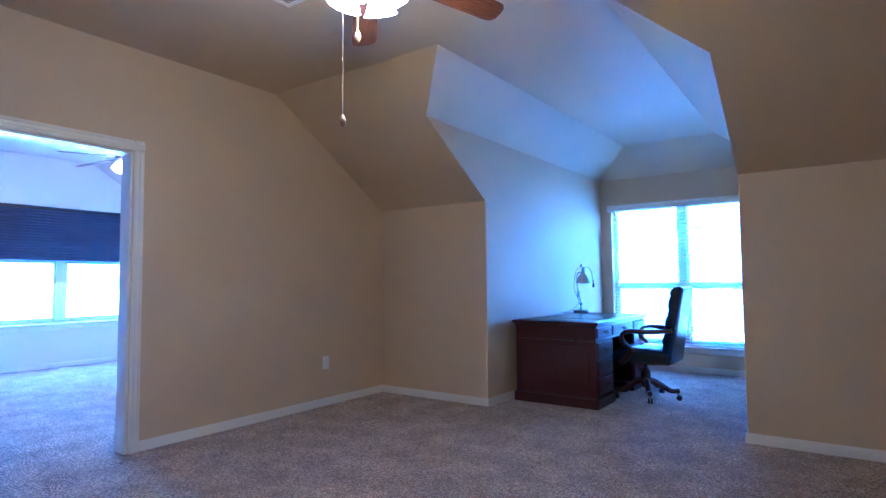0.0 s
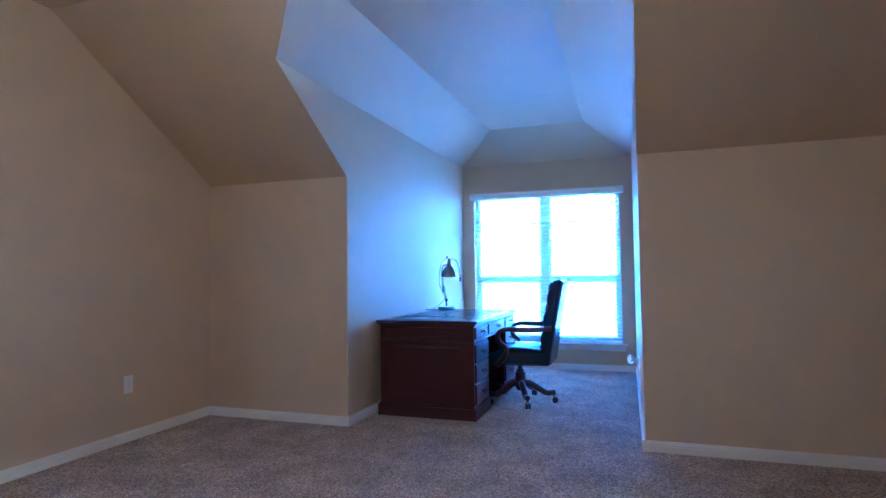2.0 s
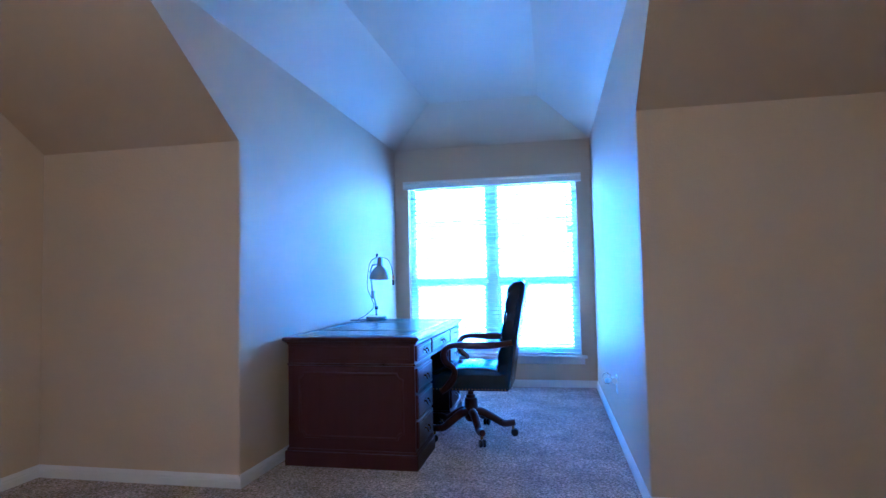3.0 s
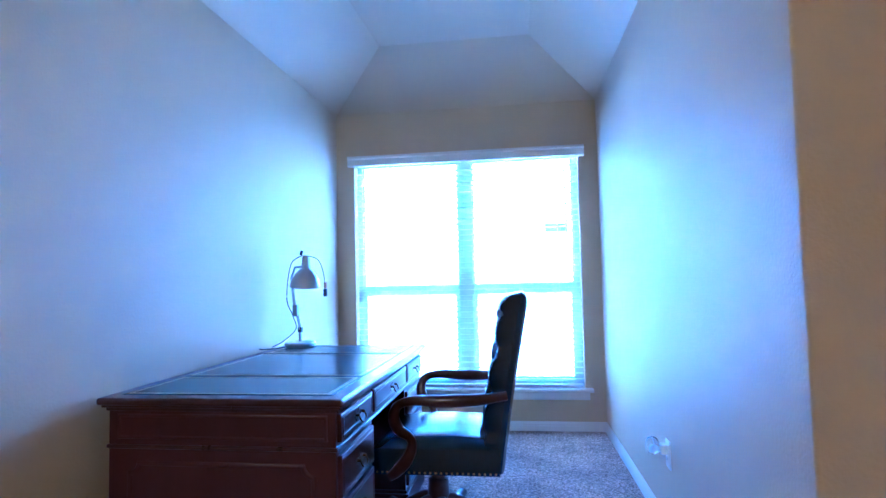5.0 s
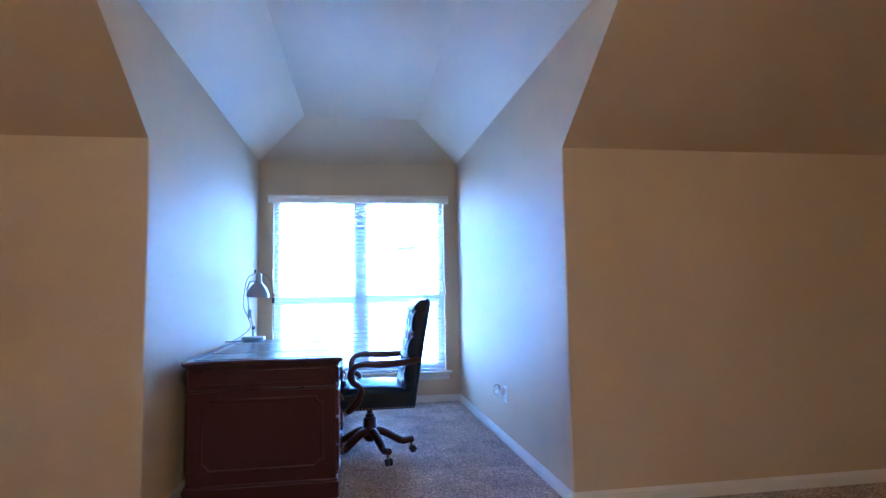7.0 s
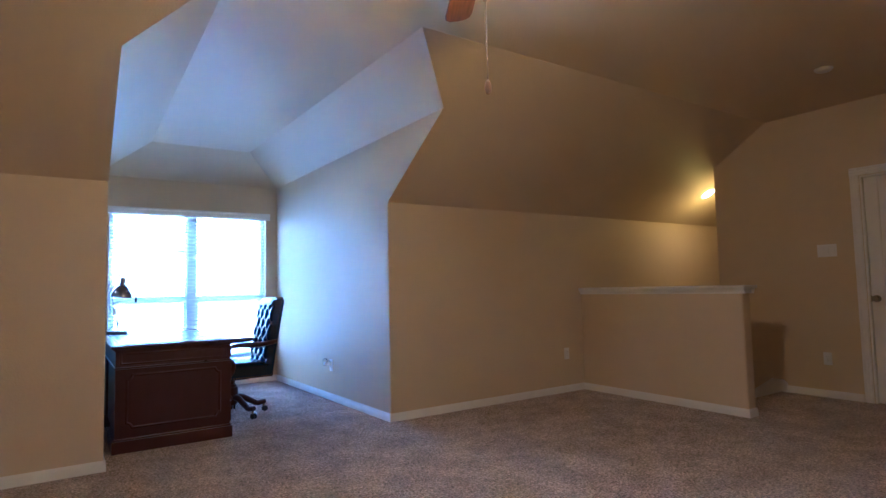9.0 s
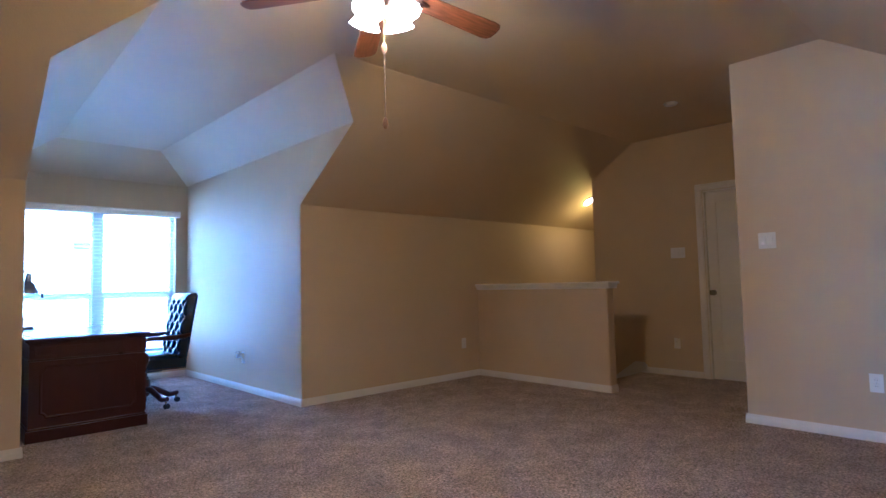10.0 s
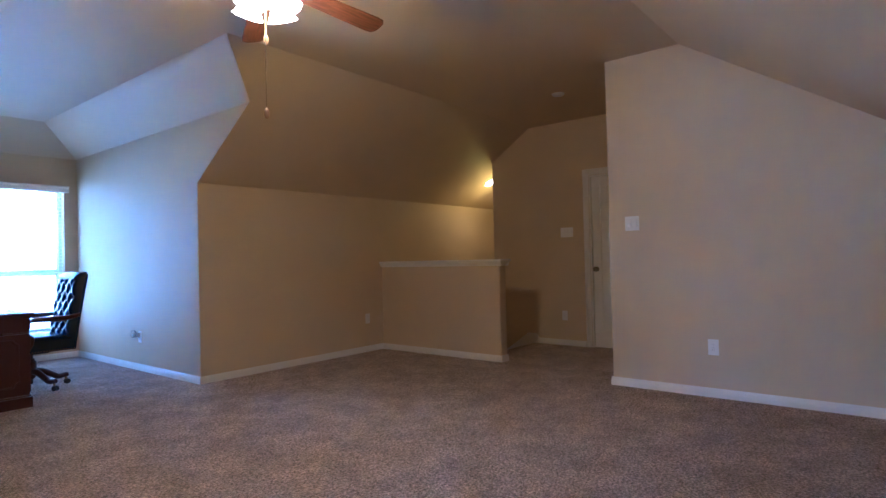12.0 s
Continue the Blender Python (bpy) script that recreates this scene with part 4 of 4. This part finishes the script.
# ---- the executive chair ----
# local +x is where the sitter looks; the chair faces the desk
chair = thing("office_chair", "tufted dark leather swivel chair with cherry gooseneck arms", "office chair", (-0.84, 6.375, 0.008), 180)
TW = 0.265


def cushion(name, parent, sx, sy, z0, z1, crown, x0):
    """A box cushion with rounded sides and a crowned top."""
    b = bmesh.new()
    n, m = 14, 14
    rows = []
    for i in range(n + 1):
        row = []
        for j in range(m + 1):
            u, v = i / n * 2 - 1, j / m * 2 - 1
            e = (1 - abs(u) ** 6) * (1 - abs(v) ** 6)
            x = x0 + sx / 2 * u
            y = sy / 2 * v
            row.append(b.verts.new((x, y, z1 - 0.03 * (1 - e ** 0.5) + crown * (1 - u * u) * (1 - v * v))))
        rows.append(row)
    for i in range(n):
        for j in range(m):
            b.faces.new((rows[i][j], rows[i + 1][j], rows[i + 1][j + 1], rows[i][j + 1]))
    edge = [rows[i][0] for i in range(n + 1)] + [rows[n][j] for j in range(1, m + 1)] + [rows[i][m] for i in range(n - 1, -1, -1)] + [rows[0][j] for j in range(m - 1, 0, -1)]
    mid = [b.verts.new((x0 + (v.co.x - x0) * 1.015, v.co.y * 1.015, (z0 + z1) / 2)) for v in edge]
    low = [b.verts.new((v.co.x, v.co.y, z0)) for v in edge]
    k = len(edge)
    for p, q in ((edge, mid), (mid, low)):
        for i in range(k):
            b.faces.new((p[i], p[(i + 1) % k], q[(i + 1) % k], q[i]))
    b.faces.new(low)
    return part(name, b, CHAIR_LEATHER, parent, smooth=True)


seat = cushion("seat", chair, 0.50, 0.53, 0.355, 0.485, 0.025, -0.03)
nail_mesh = None
for sgn in (-1, 1):
    for i in range(24):
        x, y = -0.265 + 0.49 * i / 23, sgn * 0.268
        if nail_mesh is None:
            ob = part("nail_head", lathe(bmesh.new(), [(0, -0.004), (0.003, -0.003), (0.0048, 0), (0, 0.001)], 6), BRASS, seat)
            nail_mesh = ob.data
        else:
            ob = new("nail_head", nail_mesh)
            ob.parent = seat
        ob.matrix_basis = pose(x, y, 0.364, 90 if sgn < 0 else -90)


def back_point(u, v, front):
    """Across u (-1 to 1), up v (0 to 1); the front is buttoned and the top rolls back."""
    z = 0.36 + 0.70 * v
    lean = -0.262 - 0.10 * v - 0.02 * v * v
    g = math.sqrt(max(0.0, 1 - (max(0.0, v - 0.91) / 0.09) ** 2))
    edge = (1 - abs(u) ** 8) ** 0.35
    y = TW * (1.0 - 0.05 * v) * u * (0.93 + 0.07 * g)
    if front:
        a, c = u * 3.6, v * 8.4 - 0.6
        tuft = abs(math.sin(math.pi * (a + c) / 2)) * abs(math.sin(math.pi * (a - c) / 2))
        tuft = tuft ** 0.5 if 0.1 < v < 0.90 else 0.75
        bulge = 0.026 * tuft + 0.012 * (1 - u * u) + 0.016 * abs(u) ** 4 + 0.014 * max(0.0, v - 0.8) / 0.2
        return Vector((lean + (0.050 + bulge) * g * edge, y, z))
    return Vector((lean - 0.034 * g * edge, y, z))


b = bmesh.new()
NU, NV = 40, 64
grids = []
for front in (True, False):
    grids.append([[b.verts.new(back_point(i / NU * 2 - 1, j / NV, front)) for i in range(NU + 1)] for j in range(NV + 1)])
for g in grids:
    for j in range(NV):
        for i in range(NU):
            b.faces.new((g[j][i], g[j][i + 1], g[j + 1][i + 1], g[j + 1][i]))
f, r = grids
for j in range(NV):
    for i in (0, NU):
        b.faces.new((f[j][i], f[j + 1][i], r[j + 1][i], r[j][i]))
for i in range(NU):
    for j in (0, NV):
        b.faces.new((f[j][i], f[j][i + 1], r[j][i + 1], r[j][i]))
back = part("backrest", b, CHAIR_LEATHER, chair, "deep-buttoned dark leather back", True)
for iy in range(-3, 4):
    for iz in range(1, 9):
        a, c = iy, iz
        u, v = a / 3.6, (c + 0.6) / 8.4
        if (iy + iz) % 2 == 0 and 0.12 < v < 0.9 and abs(u) < 0.9:
            p = back_point(u, v, True)
            part("button", lathe(bmesh.new(), [(0, 0.007), (0.006, 0.004), (0.008, 0), (0, -0.004)], 10, p, Matrix.Rotation(radians(84), 4, 'Y')), CHAIR_LEATHER, back, smooth=True)

for s in (-1, 1):
    y = s * 0.272
    pts = curve_points([(-0.315, y, 0.665), (-0.22, y * 1.05, 0.652), (-0.08, y * 1.12, 0.648), (0.04, y * 1.14, 0.652), (0.105, y * 1.13, 0.632), (0.125, y * 1.1, 0.585), (0.108, y * 1.06, 0.535), (0.068, y * 1.03, 0.505), (0.06, y * 1.0, 0.465), (0.085, y * 0.99, 0.41), (0.13, y * 0.985, 0.362), (0.155, y * 0.985, 0.345)], 5)
    rr = [0.0175 + 0.007 * math.sin(math.pi * i / (len(pts) - 1) * 3.0) ** 2 for i in range(len(pts))]
    part("arm", tube(bmesh.new(), pts, rr, 12, 0.85, (0, 1, 0)), CHERRY_DARK, chair, "carved cherry gooseneck arm", True)
part("seat_plate", boxed(-0.12, 0.12, -0.10, 0.10, 0.325, 0.357, bevel=0.006), BLACK, chair)
part("column", lathe(bmesh.new(), [(0, 0.33), (0.020, 0.33), (0.020, 0.285), (0.030, 0.28), (0.032, 0.262), (0.044, 0.255), (0.048, 0.20), (0.048, 0.13), (0.04, 0.115), (0.03, 0.10), (0, 0.10)], 24), CHERRY_DARK, chair, "turned dark column", True)
for k in range(5):
    m = Matrix.Rotation(radians(180 - 68 + 72 * k), 4, 'Z')
    pts = curve_points([(0.02, 0, 0.165), (0.08, 0, 0.16), (0.16, 0, 0.118), (0.22, 0, 0.085), (0.27, 0, 0.088), (0.30, 0, 0.092)], 4)
    leg = part("leg", tube(bmesh.new(), pts, [0.030 - 0.009 * i / (len(pts) - 1) for i in range(len(pts))], 10, 1.0), CHERRY_DARK, chair, smooth=True)
    leg.matrix_basis = m
    cs = part("caster", tube(bmesh.new(), [(0.285, 0, 0.085), (0.285, 0, 0.05)], 0.010, 8), BRASS, leg, "brass-stemmed black caster", True)
    for s in (-1, 1):
        part("wheel", lathe(bmesh.new(), [(0, -0.008), (0.022, -0.008), (0.025, -0.004), (0.025, 0.004), (0.022, 0.008), (0, 0.008)], 18, (0.295, 0.012 * s, 0.0255), Matrix.Rotation(radians(90), 4, 'X')), BLACK, cs, smooth=True)

# ---- outside ----
setting(part("ground", boxed(-400, 400, -400, 400, -3.6, -3.3), GROUND), "pale sunlit ground around the house", "ground")
nb = thing("neighbour_house", "tan sided house next door under a shingle roof", "house", (6.5, 15.0, -3.3))
part("wall", boxed(-19, 9, 0, 8, 0, 5.6), SIDING, nb)
rf = bmesh.new()
prism(rf, [(-19.5, -0.5, 5.5), (-19.5, 4, 8.4), (-19.5, 8.5, 5.5), (-19.5, 8.5, 5.65), (-19.5, 4, 8.6), (-19.5, -0.5, 5.65)], (29, 0, 0))
part("roof", rf, SHINGLE, nb)
part("vent", boxed(-6.48, -6.05, -0.03, 0.0, 5.33, 5.47, bevel=0.004), DARK_LOUVRE, nb, "dark wall vent under the eave")
